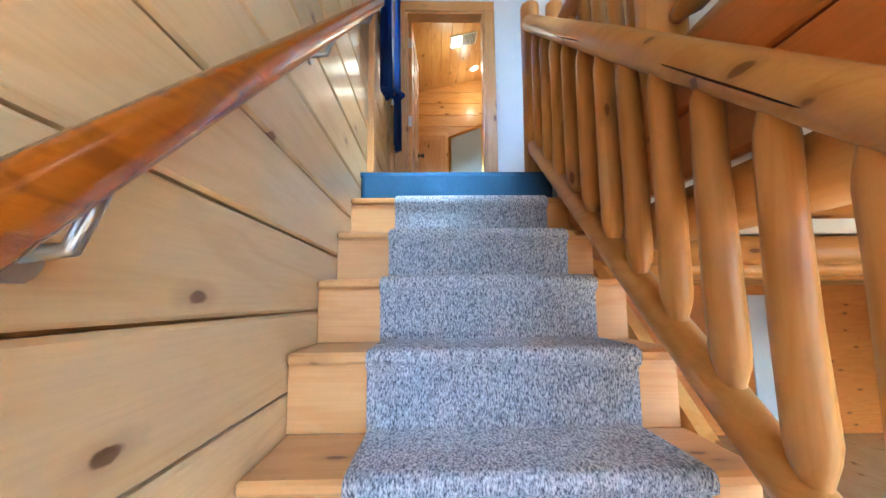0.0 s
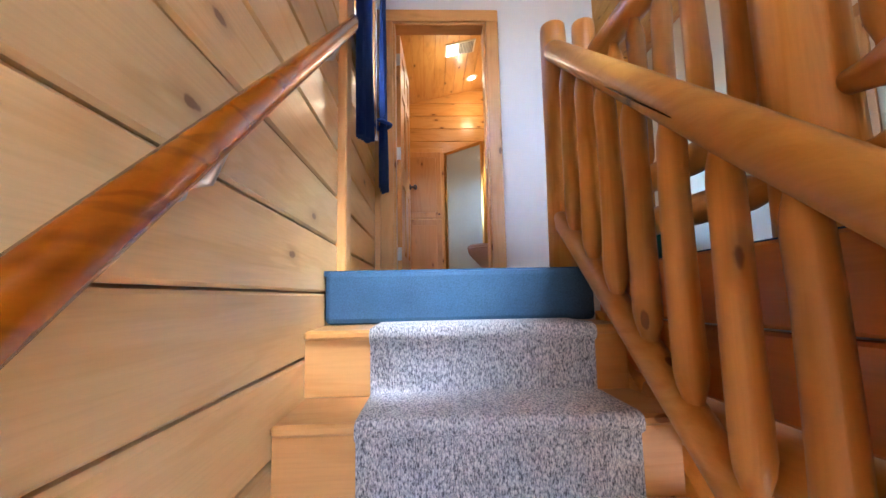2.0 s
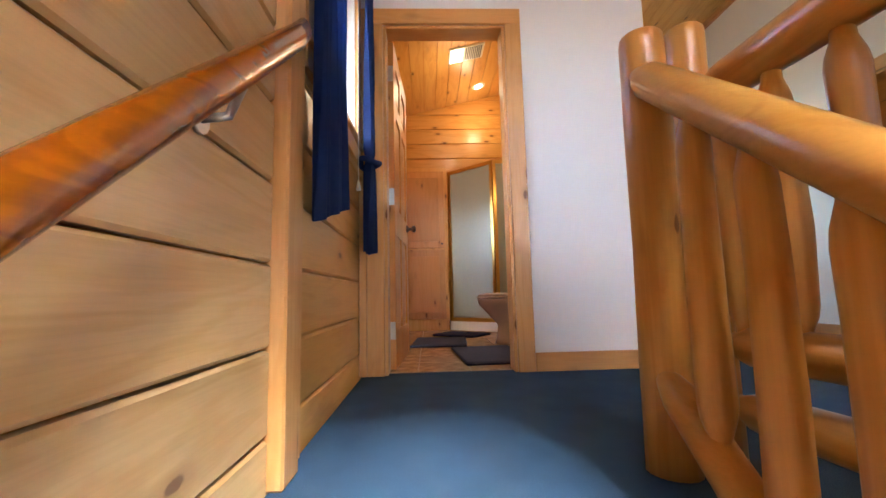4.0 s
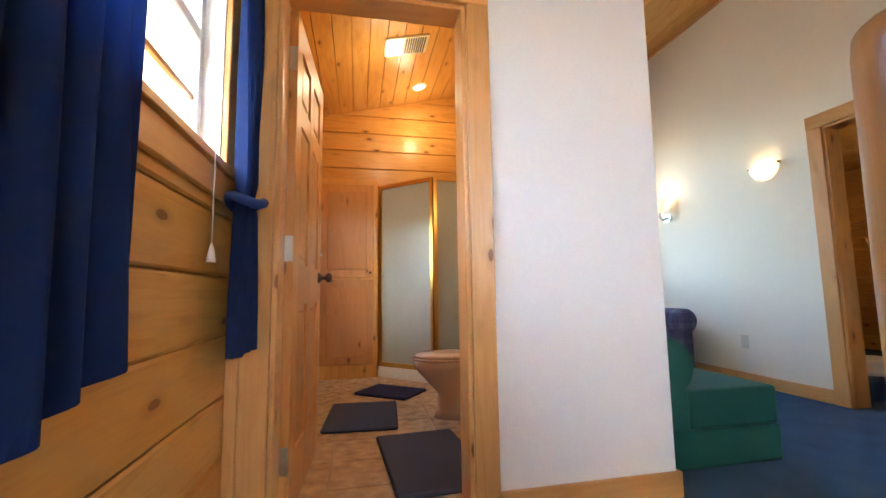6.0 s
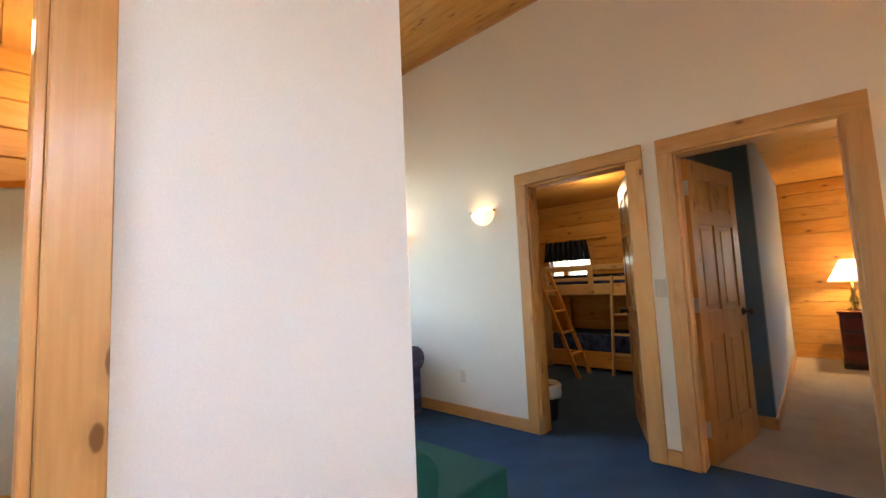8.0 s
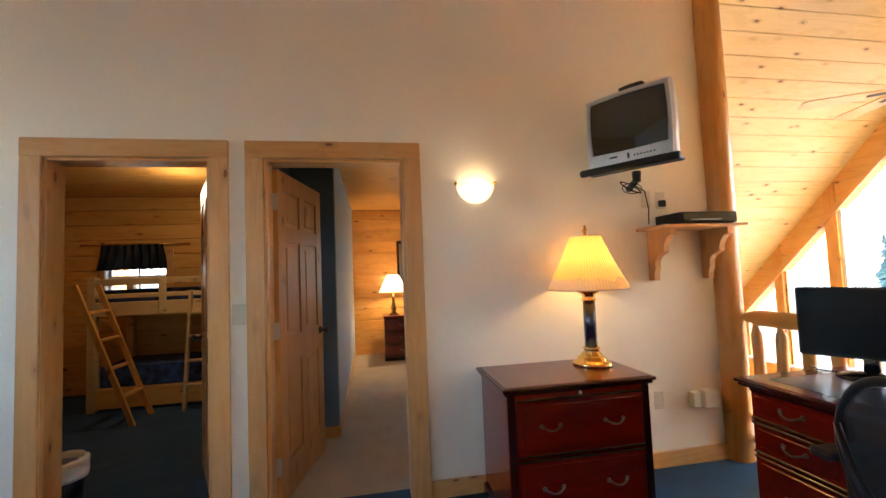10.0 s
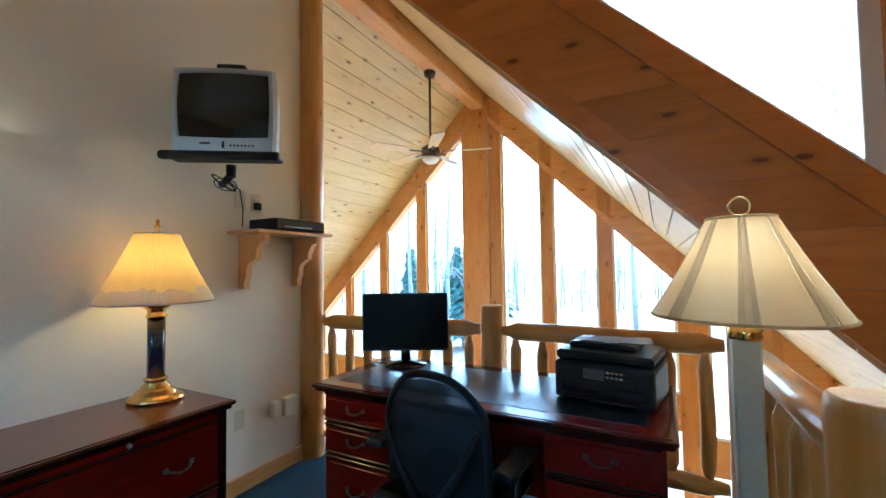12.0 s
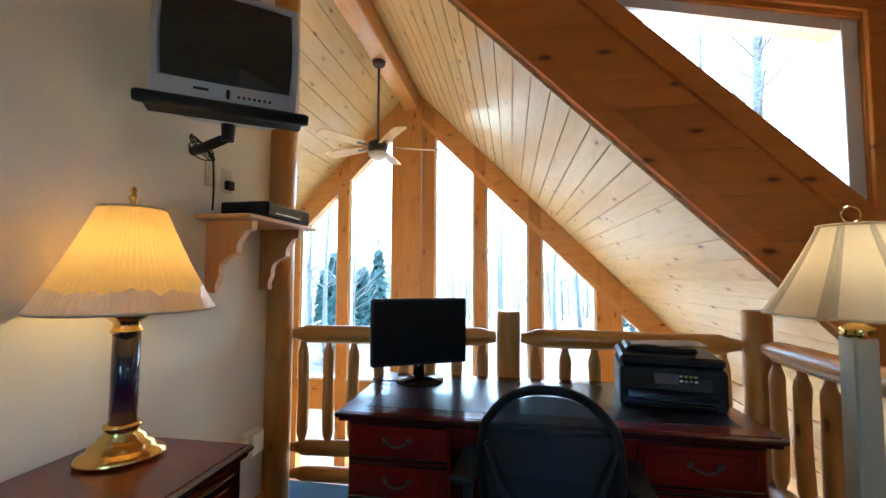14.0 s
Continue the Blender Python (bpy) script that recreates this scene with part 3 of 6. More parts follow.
for (a, b), (c, d) in zip(POSTS, POSTS[1:]):
    base = -0.62 if b < 1.3 else -0.17
    bm = B()
    box(bm, b, c, GY - 0.1, GY + 0.02, base - 0.42, base, 0.004)
    part("sill_panel", bm, pine_x, gable, world=True)
    bm = B()
    box(bm, b, c, GY - 0.1, GY + 0.05, base, base + 0.035, 0.004)
    part("sill", bm, white_paint, gable, world=True)
    bm = B()
    box(bm, b, c, GY - 0.1, GY + 0.02, LOW, LOW + 0.25, 0.004)
    part("sill_panel", bm, pine_x, gable, world=True)
    bm = B()
    box(bm, b, b + 0.03, GY - 0.09, GY - 0.01, base, max(gz(b + 0.03) - 0.3, base + 0.05))
    box(bm, c - 0.03, c, GY - 0.09, GY - 0.01, base, max(gz(c - 0.03) - 0.3, base + 0.05))
    part("window_frame", bm, white_paint if b < 5 else trim_z, gable, world=True)
    if gz(b) > base + 0.1 or gz(c) > base + 0.1:
        bm = B()
        prism(bm, [(b, base), (c, base), (c, max(gz(c) - 0.2, base + 0.02)), (b, max(gz(b) - 0.2, base + 0.02))], "y", GY - 0.06, GY - 0.055)
        part("pane", bm, clear, gable, world=True).visible_shadow = False
bm = B()
for s in (-1, 1):
    x0, x1 = RIDGE, RIDGE + s * 4.3
    prism(bm, [(x1, 0.3), (x1, LOW), (RIDGE + s * 3.75, LOW), (RIDGE + s * 3.75, 0.3)], "y", GY - 0.12, GY)
structure("wall_gable_ends", bm, pine_x, "pine wall at the ends of the gable")
solid_wall("wall_lower_east", "x", 7.7, 7.9, 1.0, NY, LOW, -0.33, pine_y, [], "pine wall below the bedrooms")
solid_wall("wall_great_east", "x", 7.7, 7.9, -2.75, 1.0, LOW, 0.2, pine_y, [], "pine wall of the great room")
solid_wall("wall_under_loft", "y", 6.80, 6.90, WX, 7.7, LOW, -0.33, red_x, [], "log wall below the loft")

bm = B()
box(bm, 5.38, 6.15, 6.77, 6.797, LOW, LOW + 2.08, 0.004)
structure("door_lower", bm, plain("pale grey door paint", (0.62, 0.64, 0.66), 0.5, amount=0.04), "pale grey door in the lower room")

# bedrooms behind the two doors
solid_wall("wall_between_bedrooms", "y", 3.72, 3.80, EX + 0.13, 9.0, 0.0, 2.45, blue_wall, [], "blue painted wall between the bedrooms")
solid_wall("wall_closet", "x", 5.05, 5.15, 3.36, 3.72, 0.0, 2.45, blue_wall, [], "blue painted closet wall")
# same blue wall; the window light on this side is put into its colour
solid_wall("wall_closet_side", "y", 3.36, 3.46, 5.15, 8.6, 0.0, 2.45, plain("lit blue wall", (0.45, 0.52, 0.60), 0.7, amount=0.04), [], "blue closet side wall in a lightened, lit colour")
BW1, BW2 = (5.65, 6.35, 1.15, 1.70), (1.6, 2.4, 1.0, 1.9)
solid_wall("wall_bunk_back", "x", 7.30, 7.42, 3.8, NY, 0.0, 2.45, pine_y, [BW1], "knotty pine wall of the bunk room")
bb = thing("wall_bunk_boards", 7.3, 5.0, 0, "knotty pine boards of the bunk room", "wall", kind="structure")
planks(bb, "x", 7.275, 7.30, 3.8, 6.9, 0.0, 2.44, 0.19, pine_y, [BW1])
solid_wall("wall_bedroom_back", "x", 8.6, 8.72, 1.1, 3.72, 0.0, 2.45, pine_y, [BW2], "knotty pine wall of the bedroom")
bb = thing("wall_bedroom_boards", 8.6, 2.4, 0, "knotty pine boards of the bedroom", "wall", kind="structure")
planks(bb, "x", 8.575, 8.60, 1.1, 3.36, 0.0, 2.44, 0.19, pine_y, [BW2])
solid_wall("wall_bedroom_south", "y", 1.0, 1.12, EX + 0.13, 9.0, -0.3, 4.0, drywall, [], "drywall between bedroom and great room")


# casings and baseboards
def casing(name, axis, face, out, u0, u1, top, w, back, label):
    """A door's flat casing on one face and its jamb lining through the wall."""
    t = thing(name, *((face, u0, 0) if axis == "x" else (u0, face, 0)), label, "trim", kind="structure")
    def bx(u, v, a, b, m, depth=(0.0, 0.022)):
        bm = B()
        c = sorted((face + out * depth[0], face + out * depth[1]))
        if axis == "x":
            box(bm, *c, u, v, a, b, 0.003)
        else:
            box(bm, u, v, *c, a, b, 0.003)
        part("casing_board", bm, m, t, world=True)
    bx(u0 - w, u0, 0, top, trim_z)
    bx(u1, u1 + w, 0, top, trim_z)
    bx(u0 - w, u1 + w, top, top + w, trim_y if axis == "x" else trim_x, (0.0, 0.025))
    bx(u0 - 0.001, u0 + 0.018, 0, top, trim_z, (0.003, -back))
    bx(u1 - 0.018, u1 + 0.001, 0, top, trim_z, (0.003, -back))
    bx(u0 + 0.018, u1 - 0.018, top - 0.018, top + 0.001, trim_y if axis == "x" else trim_x, (0.003, -back))
    return t


casing("trim_door_bunk_room", "x", EX, -1, *D1, 2.03, 0.10, 0.135, "flat pine casing round the bunk room doorway")
casing("trim_door_bedroom", "x", EX, -1, *D2, 2.03, 0.10, 0.135, "flat pine casing round the bedroom doorway")
casing("trim_door_bathroom", "y", 4.0, -1, *BD, 2.03, 0.095, 0.125, "flat pine casing round the bathroom doorway")
bm = B()
for a, b in ((4.868, 6.92), (3.757, 3.843), (0.72, 2.745)):
    box(bm, EX - 0.018, EX, a, b, 0.0, 0.10, 0.003)
structure("baseboard_east", bm, trim_y, "pine baseboard along the drywall")
bm = B()
box(bm, 1.088, 1.868, 3.982, 4.0, 0.0, 0.10, 0.003)
box(bm, 1.85, 1.868, 4.0, NY - 0.03, 0.0, 0.10, 0.003)
structure("baseboard_bathroom_wall", bm, trim_x, "pine baseboard along the white wall")
bm = B()
box(bm, 5.035, 5.05, 3.345, 3.72, 0, 0.09)
box(bm, 5.035, 8.6, 3.345, 3.36, 0, 0.09)
structure("baseboard_closet", bm, trim_x, "pine baseboard along the closet")

bm = B()
box(bm, WX - 0.012, 0.169, 3.975, 4.0, 0.0, 2.125, 0.003)
structure("trim_bathroom_corner", bm, trim_z, "pine corner trim beside the bathroom doorway")

# edge of the loft floor
edge = thing("trim_loft_edge", 1.16, 1.5, -0.3, "pine fascia boards at the loft's edge", "trim", kind="structure")
planks(edge, "x", 1.13, 1.165, 0.36, 2.50, -0.34, -0.004, 0.168, red_y)
planks(edge, "y", 0.36, 0.395, 1.165, 7.6, -0.34, -0.004, 0.168, pine_x)
bm = B()
tube(bm, [((1.17, 0.5, -0.42), 0.07), ((1.17, 2.5, -0.42), 0.07)], 14, 0.004)
tagged(part("beam_loft_edge", bm, log_y), "peeled log beam under the loft's edge", "beam", kind="structure")
for y in (1.3, 2.5, 3.7, 4.9, 6.1):
    bm = B()
    tube(bm, [((1.2, y, -0.40), 0.075), ((4.4, y, -0.40), 0.07), ((7.7, y, -0.40), 0.075)], 14, 0.004)
    tagged(part("ceiling_beam", bm, log_x), "peeled log beam under the white ceiling", "beam", kind="structure")

# ---- stairs ----
RISE, RUN, Y0 = 0.19, 0.245, 2.475
stairs = thing("staircase", 0.6, -0.9, LOW, "varnished pine stairs with a grey runner", "stairs", kind="structure")
for k in range(1, 14):
    yn = Y0 - k * RUN
    bm = B()
    box(bm, WX + 0.002, 1.11, yn - 0.0, yn + RUN + 0.02, -k * RISE - 0.028, -k * RISE, 0.008)
    part("tread", bm, trim_x, stairs, world=True)
    bm = B()
    box(bm, WX + 0.002, 1.10, yn + 0.022, yn + 0.04, -(k + 1) * RISE, -k * RISE - 0.028)
    part("riser", bm, trim_x, stairs, world=True)
bm = B()
prism(bm, [(Y0 + 0.02, -0.16), (Y0 - 13.6 * RUN, -13.6 * RISE - 0.16), (Y0 - 13.6 * RUN, -13.6 * RISE - 0.46), (Y0 + 0.02, -0.48)], "x", 1.11, 1.15)
part("stringer", bm, pine_y, stairs, world=True)

runner = B()
prof = []
for k in range(1, 14):
    yn, z = Y0 - k * RUN, -k * RISE
    prof += [(yn + RUN + 0.012, z + 0.009), (yn + 0.010, z + 0.010), (yn - 0.006, z + 0.004), (yn - 0.012, z - 0.010), (yn - 0.008, z - 0.028), (yn + 0.012, z - 0.040), (yn + 0.012, z - RISE + 0.02)]
for x0, x1 in ((0.335, 1.0),):
    cols = []
    for x, drop in ((x0 - 0.002, -0.007), (x0 + 0.008, 0.0), ((x0 + x1) / 2, 0.001), (x1 - 0.008, 0.0), (x1 + 0.002, -0.007)):
        cols.append([runner.verts.new((x, p[0] - drop * 0.6, p[1] + drop)) for p in prof])
    for c0, c1 in zip(cols, cols[1:]):
        for a in range(len(prof) - 1):
            f = runner.faces.new((c0[a], c1[a], c1[a + 1], c0[a + 1]))
            f.smooth = True
tagged(part("stair_runner", runner, runner_cloth), "flecked grey woven carpet runner on the stairs", "carpet")

# handrail on the wall
rail = thing("handrail", WX, 0.6, -0.6, "glossy red-brown wooden handrail on brass brackets", "handrail")
HR = lambda y: 1.13 + 0.866 * (y - 2.72)
bm = B()
tube(bm, [((0.215, y, HR(y)), 0.021) for y in (-1.2, 0.0, 1.0, 2.0, 2.60)] + [((0.20, 2.70, HR(2.70)), 0.020)], 14)
for v in bm.verts:
    v.co.z += 0.4 * (v.co.z - HR(v.co.y))
part("rail", bm, rail_red, rail, world=True)
for y in (-0.2, 0.83, 1.6, 2.35):
    br = B()
    tube(br, [((WX, y, HR(y) - 0.09), 0.024), ((WX + 0.008, y, HR(y) - 0.09), 0.024)], 12)
    tube(br, [((WX, y, HR(y) - 0.09), 0.008), ((0.19, y, HR(y) - 0.085), 0.008), ((0.213, y, HR(y) - 0.03), 0.008)], 8)
    part("bracket", br, steel, rail, "metal wall bracket", world=True)


# ---- log balustrades ----
def baluster_mesh(length, r=0.032):
    bm = B()
    s = []
    for f, k in ((0.0, 0.55), (0.05, 0.62), (0.10, 0.95), (0.14, 1.05), (0.4, 1.02), (0.7, 0.98), (0.84, 1.0), (0.88, 0.9), (0.93, 0.62), (1.0, 0.55)):
        s.append(((0.003 * math.sin(9 * f), 0.002 * math.cos(7 * f), f * length), r * k))
    tube(bm, s, 10, 0.004)
    return mesh_of("baluster", bm, log_z)


def post(parent, x, y, z0, z1, r, name="newel_post", label=""):
    bm = B()
    h = z1 - z0
    tube(bm, [((x, y, z0 + h * f), r * k) for f, k in ((0, 1.05), (0.25, 1.0), (0.5, 0.98), (0.75, 0.97), (0.975, 0.96))] + [((x, y, z1 - 0.006), r * 0.93), ((x, y, z1), r * 0.84)], 18, 0.006)
    return part(name, bm, log_z, parent, label, world=True)


def bar(parent, p, q, r, material, name):
    bm = B()
    p, q = Vector(p), Vector(q)
    L = (q - p).length
    e = min(0.09 / L, 0.2)
    st = [(0, 0.55), (e * 0.5, 0.7), (e, 1.0), (0.3, 1.03), (0.5, 1.0), (0.7, 1.02), (1 - e, 1.0), (1 - e * 0.5, 0.7), (1, 0.55)]
    tube(bm, [(p.lerp(q, f), r * k) for f, k in st], 14, 0.005)
    return part(name, bm, material, parent, world=True)


sb = thing("stair_balustrade", 1.06, 2.6, 0.0, "peeled log balustrade beside the stairs", "balustrade")
post(sb, 1.084, 2.712, -0.02, 1.10, 0.059)
TOPR = lambda y: 0.965 + 0.795 * (y - 2.68)
BOTR = lambda y: 0.20 + 0.757 * (y - 2.65)
bar(sb, (1.065, 2.72, TOPR(2.72)), (1.065, -0.75, TOPR(-0.75)), 0.047, log_y, "top_rail")
bar(sb, (1.065, 2.70, BOTR(2.70)), (1.065, -0.75, BOTR(-0.75)), 0.043, log_y, "bottom_rail")
bm = B()
tube(bm, [((1.022 + 0.004 * math.sin(9 * y), y, TOPR(y) - 0.012 + 0.006 * math.sin(5 * y)), 0.0028) for y in [0.9 + 0.08 * k for k in range(16)]], 6)
part("drying_crack", bm, mahogany_dark, sb, "dark drying crack in the rail", world=True)
bal = baluster_mesh(1.0, 0.0345)
for k in range(20):
    y = 2.515 - 0.155 * k
    share("baluster", bal, sb, Matrix.Translation(Vector((1.065, y, BOTR(y) + 0.005)) - sb.location) @ Matrix.Rotation(k * 1.3, 4, "Z") @ Matrix.Diagonal((1, 1, TOPR(y) - BOTR(y), 1)))

lb = thing("loft_balustrade", 1.3, 1.6, 0.0, "peeled log balustrade round the loft", "balustrade")
post(lb, 1.255, 2.79, -0.02, 1.17, 0.056)
post(lb, 1.31, 1.80, -0.3, 1.09, 0.085)
post(lb, 1.34, 0.56, -0.3, 1.13, 0.070)
post(lb, 2.58, 0.50, -0.3, 1.10, 0.068)
for (x0, y0), (x1, y1), n in (((1.262, 2.75), (1.305, 1.88), 6), ((1.31, 1.72), (1.34, 0.63), 7), ((1.41, 0.54), (2.51, 0.50), 7), ((2.65, 0.50), (3.86, 0.58), 8)):
    m = log_y if abs(y1 - y0) > abs(x1 - x0) else log_x
    bar(lb, (x0, y0, 0.95), (x1, y1, 0.95), 0.052, m, "top_rail")
    bar(lb, (x0, y0, 0.29), (x1, y1, 0.29), 0.045, m, "bottom_rail")
    bar(lb, (x0, y0, 0.14), (x1, y1, 0.14), 0.045, m, "lower_rail")
    me = baluster_mesh(0.62, 0.033)
    for k in range(n):
        f = (k + 0.5) / n
        share("baluster", me, lb, Matrix.Translation(Vector((x0 + (x1 - x0) * f, y0 + (y1 - y0) * f, 0.305)) - lb.location) @ Matrix.Rotation(k * 1.7, 4, "Z"))
bm = B()
tube(bm, [((3.93, 0.64, z), 0.092 + 0.003 * math.sin(3 * z)) for z in (-0.3, 0.3, 1.0, 1.7, 2.4, 3.1, 3.8)], 20, 0.006)
tagged(part("log_post", bm, log_z), "tall peeled log post at the end of the wall", "post")


# ---- doors ----
def panel_door(name, w, h, label, hinge_side=1, material=None):
    """A six panel door hung on its local z axis, reaching along +x, 36 mm thick; parts are stiles, rails, panels."""
    material = material or door_pine
    t = thing(name, 0, 0, 0, label, "door", kind="structure")
    th = 0.018
    s, m = 0.105, 0.09
    cols = ((s, (w - m) / 2), ((w + m) / 2, w - s))
    rows = ((0.23, 0.80), (0.97, 1.56), (1.66, h - 0.12))
    for u, v in ((0, s), (w - s, w), (cols[0][1], cols[1][0])):
        bm = B()
        box(bm, u, v, -th, th, 0.01, h, 0.002)
        part("stile", bm, material, t)
    zs = [0.01, rows[0][0], rows[0][1], rows[1][0], rows[1][1], rows[2][0], rows[2][1], h]
    for a, b in zip(zs[::2], zs[1::2]):
        for u, v in cols:
            bm = B()
            box(bm, u, v, -th + 0.0005, th - 0.0005, a, b)
            part("rail", bm, material, t)
    for u, v in cols:
        for a, b in rows:
            bm = B()
            box(bm, u - 0.004, v + 0.004, -0.006, 0.006, a - 0.004, b + 0.004)
            box(bm, u + 0.03, v - 0.03, -0.013, 0.013, a + 0.03, b - 0.03, 0.006)
            part("panel", bm, material, t)
    kz = 0.93
    for sd in (-1, 1):
        bm = B()
        tube(bm, [((w - 0.065, sd * th, kz), 0.030), ((w - 0.065, sd * (th + 0.006), kz), 0.028), ((w - 0.065, sd * (th + 0.02), kz), 0.011), ((w - 0.065, sd * (th + 0.035), kz), 0.012), ((w - 0.065, sd * (th + 0.045), kz), 0.025), ((w - 0.065, sd * (th + 0.062), kz), 0.026), ((w - 0.065, sd * (th + 0.07), kz), 0.012)], 16)
        part("knob", bm, bronze, t, "dark metal door knob")
    for z in (0.23, 1.02, 1.80):
        bm = B()
        box(bm, -0.004, 0.0, -th * 0.9, th * 0.9, z - 0.05, z + 0.05)
        tube(bm, [((-0.004, hinge_side * (th + 0.004), z - 0.052), 0.007), ((-0.004, hinge_side * (th + 0.004), z + 0.052), 0.007)], 8)
        part("hinge", bm, steel, t, "steel butt hinge")
    return t


d = panel_door("door_bathroom", 0.735, 2.01, "open six panel pine bathroom door", 1)
d.location, d.rotation_euler = (0.298, 4.125, 0), (0, 0, radians(87))
d = panel_door("door_bunk_room", 0.78, 2.0, "open six panel pine door of the bunk room", -1)
d.location, d.rotation_euler = (EX + 0.135, D1[0] + 0.03, 0), (0, 0, radians(24))
d = panel_door("door_bedroom", 0.775, 2.0, "half open six panel pine bedroom door", 1)
d.location, d.rotation_euler = (EX + 0.115, D2[1] - 0.03, 0), (0, 0, radians(-12))


# ---- windows in the walls ----
def sash_window(name, x0, x1, hole, cols, rows, label, axis="x"):
    """A white sash with muntins in a wall's hole, pine casing on the face towards the room (at x1)."""
    y0, y1, z0, z1 = hole
    t = thing(name, *((x1, (y0 + y1) / 2, z0) if axis == "x" else ((y0 + y1) / 2, x1, z0)), label, "window", kind="structure")
    def bx(nm, a, b, u, v, p, q, m, bev=0.003, lab=""):
        bm = B()
        if axis == "x":
            box(bm, a, b, u, v, p, q, bev)
        else:
            box(bm, u, v, a, b, p, q, bev)
        return part(nm, bm, m, t, lab, world=True)
    s = 1 if x1 > x0 else -1
    def span(a, b):
        return sorted((x1 - s * a, x1 - s * b))
    d = 0.035
    for u, v, p, q in ((y0, y0 + d, z0, z1), (y1 - d, y1, z0, z1), (y0 + d, y1 - d, z0, z0 + d), (y0 + d, y1 - d, z1 - d, z1), (y0 + d, y1 - d, (z0 + z1) / 2 - 0.02, (z0 + z1) / 2 + 0.02)):
        bx("sash", *span(0.10, 0.06), u, v, p, q, white_paint)
    for k in range(1, cols):
        u = y0 + (y1 - y0) * k / cols
        bx("muntin", *span(0.09, 0.07), u - 0.009, u + 0.009, z0 + d, z1 - d, trim_z, 0.002)
    for k in range(1, rows):
        w = z0 + (z1 - z0) * k / rows
        if abs(w - (z0 + z1) / 2) > 0.05:
            bx("muntin", *span(0.088, 0.072), y0 + d, y1 - d, w - 0.009, w + 0.009, trim_y, 0.002)
    bx("pane", *span(0.081, 0.079), y0 + d, y1 - d, z0 + d, z1 - d, clear, 0).visible_shadow = False
    c = 0.085
    bx("casing", *span(0.0, -0.02), y0 - c, y0, z0, z1, trim_z)
    bx("casing", *span(0.0, -0.02), y1, y1 + c, z0, z1, trim_z)
    bx("casing", *span(0.0, -0.02), y0 - c, y1 + c, z1, z1 + c, trim_y)
    bx("sill", *span(0.06, -0.035), y0 - c, y1 + c, z0 - 0.025, z0, trim_y)
    bx("apron", *span(0.0, -0.02), y0 - c, y1 + c, z0 - 0.11, z0 - 0.025, trim_y)
    for u in ((y0, y0 + 0.004), (y1 - 0.004, y1)):
        bx("jamb", *span(0.0, 0.15), *u, z0, z1, white_paint, 0)
    return t


sash_window("window_landing", 0.0, WX - 0.012, WIN, 2, 4, "white sash window with muntins above the landing")
sash_window("window_bathroom", 0.0, WX - 0.012, BATHWIN, 1, 2, "white sash window of the bathroom")
sash_window("window_alcove", NY + 0.2, NY - 0.025, NWIN, 2, 4, "white sash window of the sitting corner", "y")
sash_window("window_bunk_room", 7.5, 7.275, BW1, 2, 2, "white window of the bunk room")
sash_window("window_bedroom", 8.8, 8.575, BW2, 2, 2, "white window of the bedroom")


def curtain(x, y0, y1, z0, z1, folds, tie=None, narrow=0.5, skew=0.0, flare=0.12):
    bm = B()
    ny, nz = 56, 30
    grid = []
    for j in range(nz + 1):
        f = j / nz
        z = z0 + (z1 - z0) * f
        w = 1.0
        if tie:
            w = narrow + (1 - narrow) * min(1, abs(z - tie) / (0.55 if z > tie else 0.35)) ** 1.2
        row = []
        for i in range(ny + 1):
            u = i / ny
            c = (y0 + y1) / 2
            y = c + (u - 0.5) * (y1 - y0) * w * (1.0 - flare * f)
            amp = 0.022 * (1.15 - 0.5 * f) * (0.5 if tie and abs(z - tie) < 0.04 else 1)
            xx = x + amp * math.sin(folds * 2 * math.pi * u + 0.6 * math.sin(3 * f)) + 0.006 * math.sin(17 * u + 5 * f)
            row.append(bm.verts.new((xx, y, z + skew * u * (1 - f) * (1 - f) + 0.004 * math.sin(folds * 6.28 * u))))
        grid.append(row)
    for a, b in zip(grid, grid[1:]):
        for i in range(ny):
            f = bm.faces.new((a[i], a[i + 1], b[i + 1], b[i]))
            f.smooth = True
    bmesh.ops.solidify(bm, geom=bm.faces[:], thickness=0.003)
    return bm


ct = thing("curtain", 0.2, 2.98, 0.64, "navy blue cloth curtain hanging beside the window", "curtain", "landing curtains")
part("cloth", curtain(0.205, 2.79, 3.20, 0.63, 2.3, 5, skew=0.12, flare=0.38), curtain_navy, ct, world=True)
ct = thing("curtain", 0.2, 3.78, 0.6, "navy blue curtain gathered with a tie", "curtain", "landing curtains")
part("cloth", curtain(0.205, 3.75, 3.978, 0.66, 2.3, 4, tie=1.14, narrow=0.62), curtain_navy, ct, world=True)
bm = B()
tube(bm, [((0.205 + 0.05 * math.cos(a), 3.866 + 0.075 * math.sin(a), 1.14 + 0.012 * math.sin(2 * a)), 0.016) for a in [2 * math.pi * k / 16 for k in range(17)]], 8)
part("tie", bm, curtain_navy, ct, world=True)
bm = B()
tube(bm, [((0.2, 2.72, 2.29), 0.011), ((0.2, 3.97, 2.29), 0.011)], 10)
tagged(part("curtain_rod", bm, bronze), "dark metal curtain rod above the window", "rod")
bm = B()
tube(bm, [((0.185, 3.62, 2.0), 0.002), ((0.185, 3.62, 0.98), 0.002)], 6)
lathe(bm, [(0.002, 0.05), (0.008, 0.03), (0.012, 0.0)], 8, (0.185, 3.62, 0.93))
tagged(part("blind_cord", bm, white_paint), "white blind cord with a tassel beside the window", "cord")

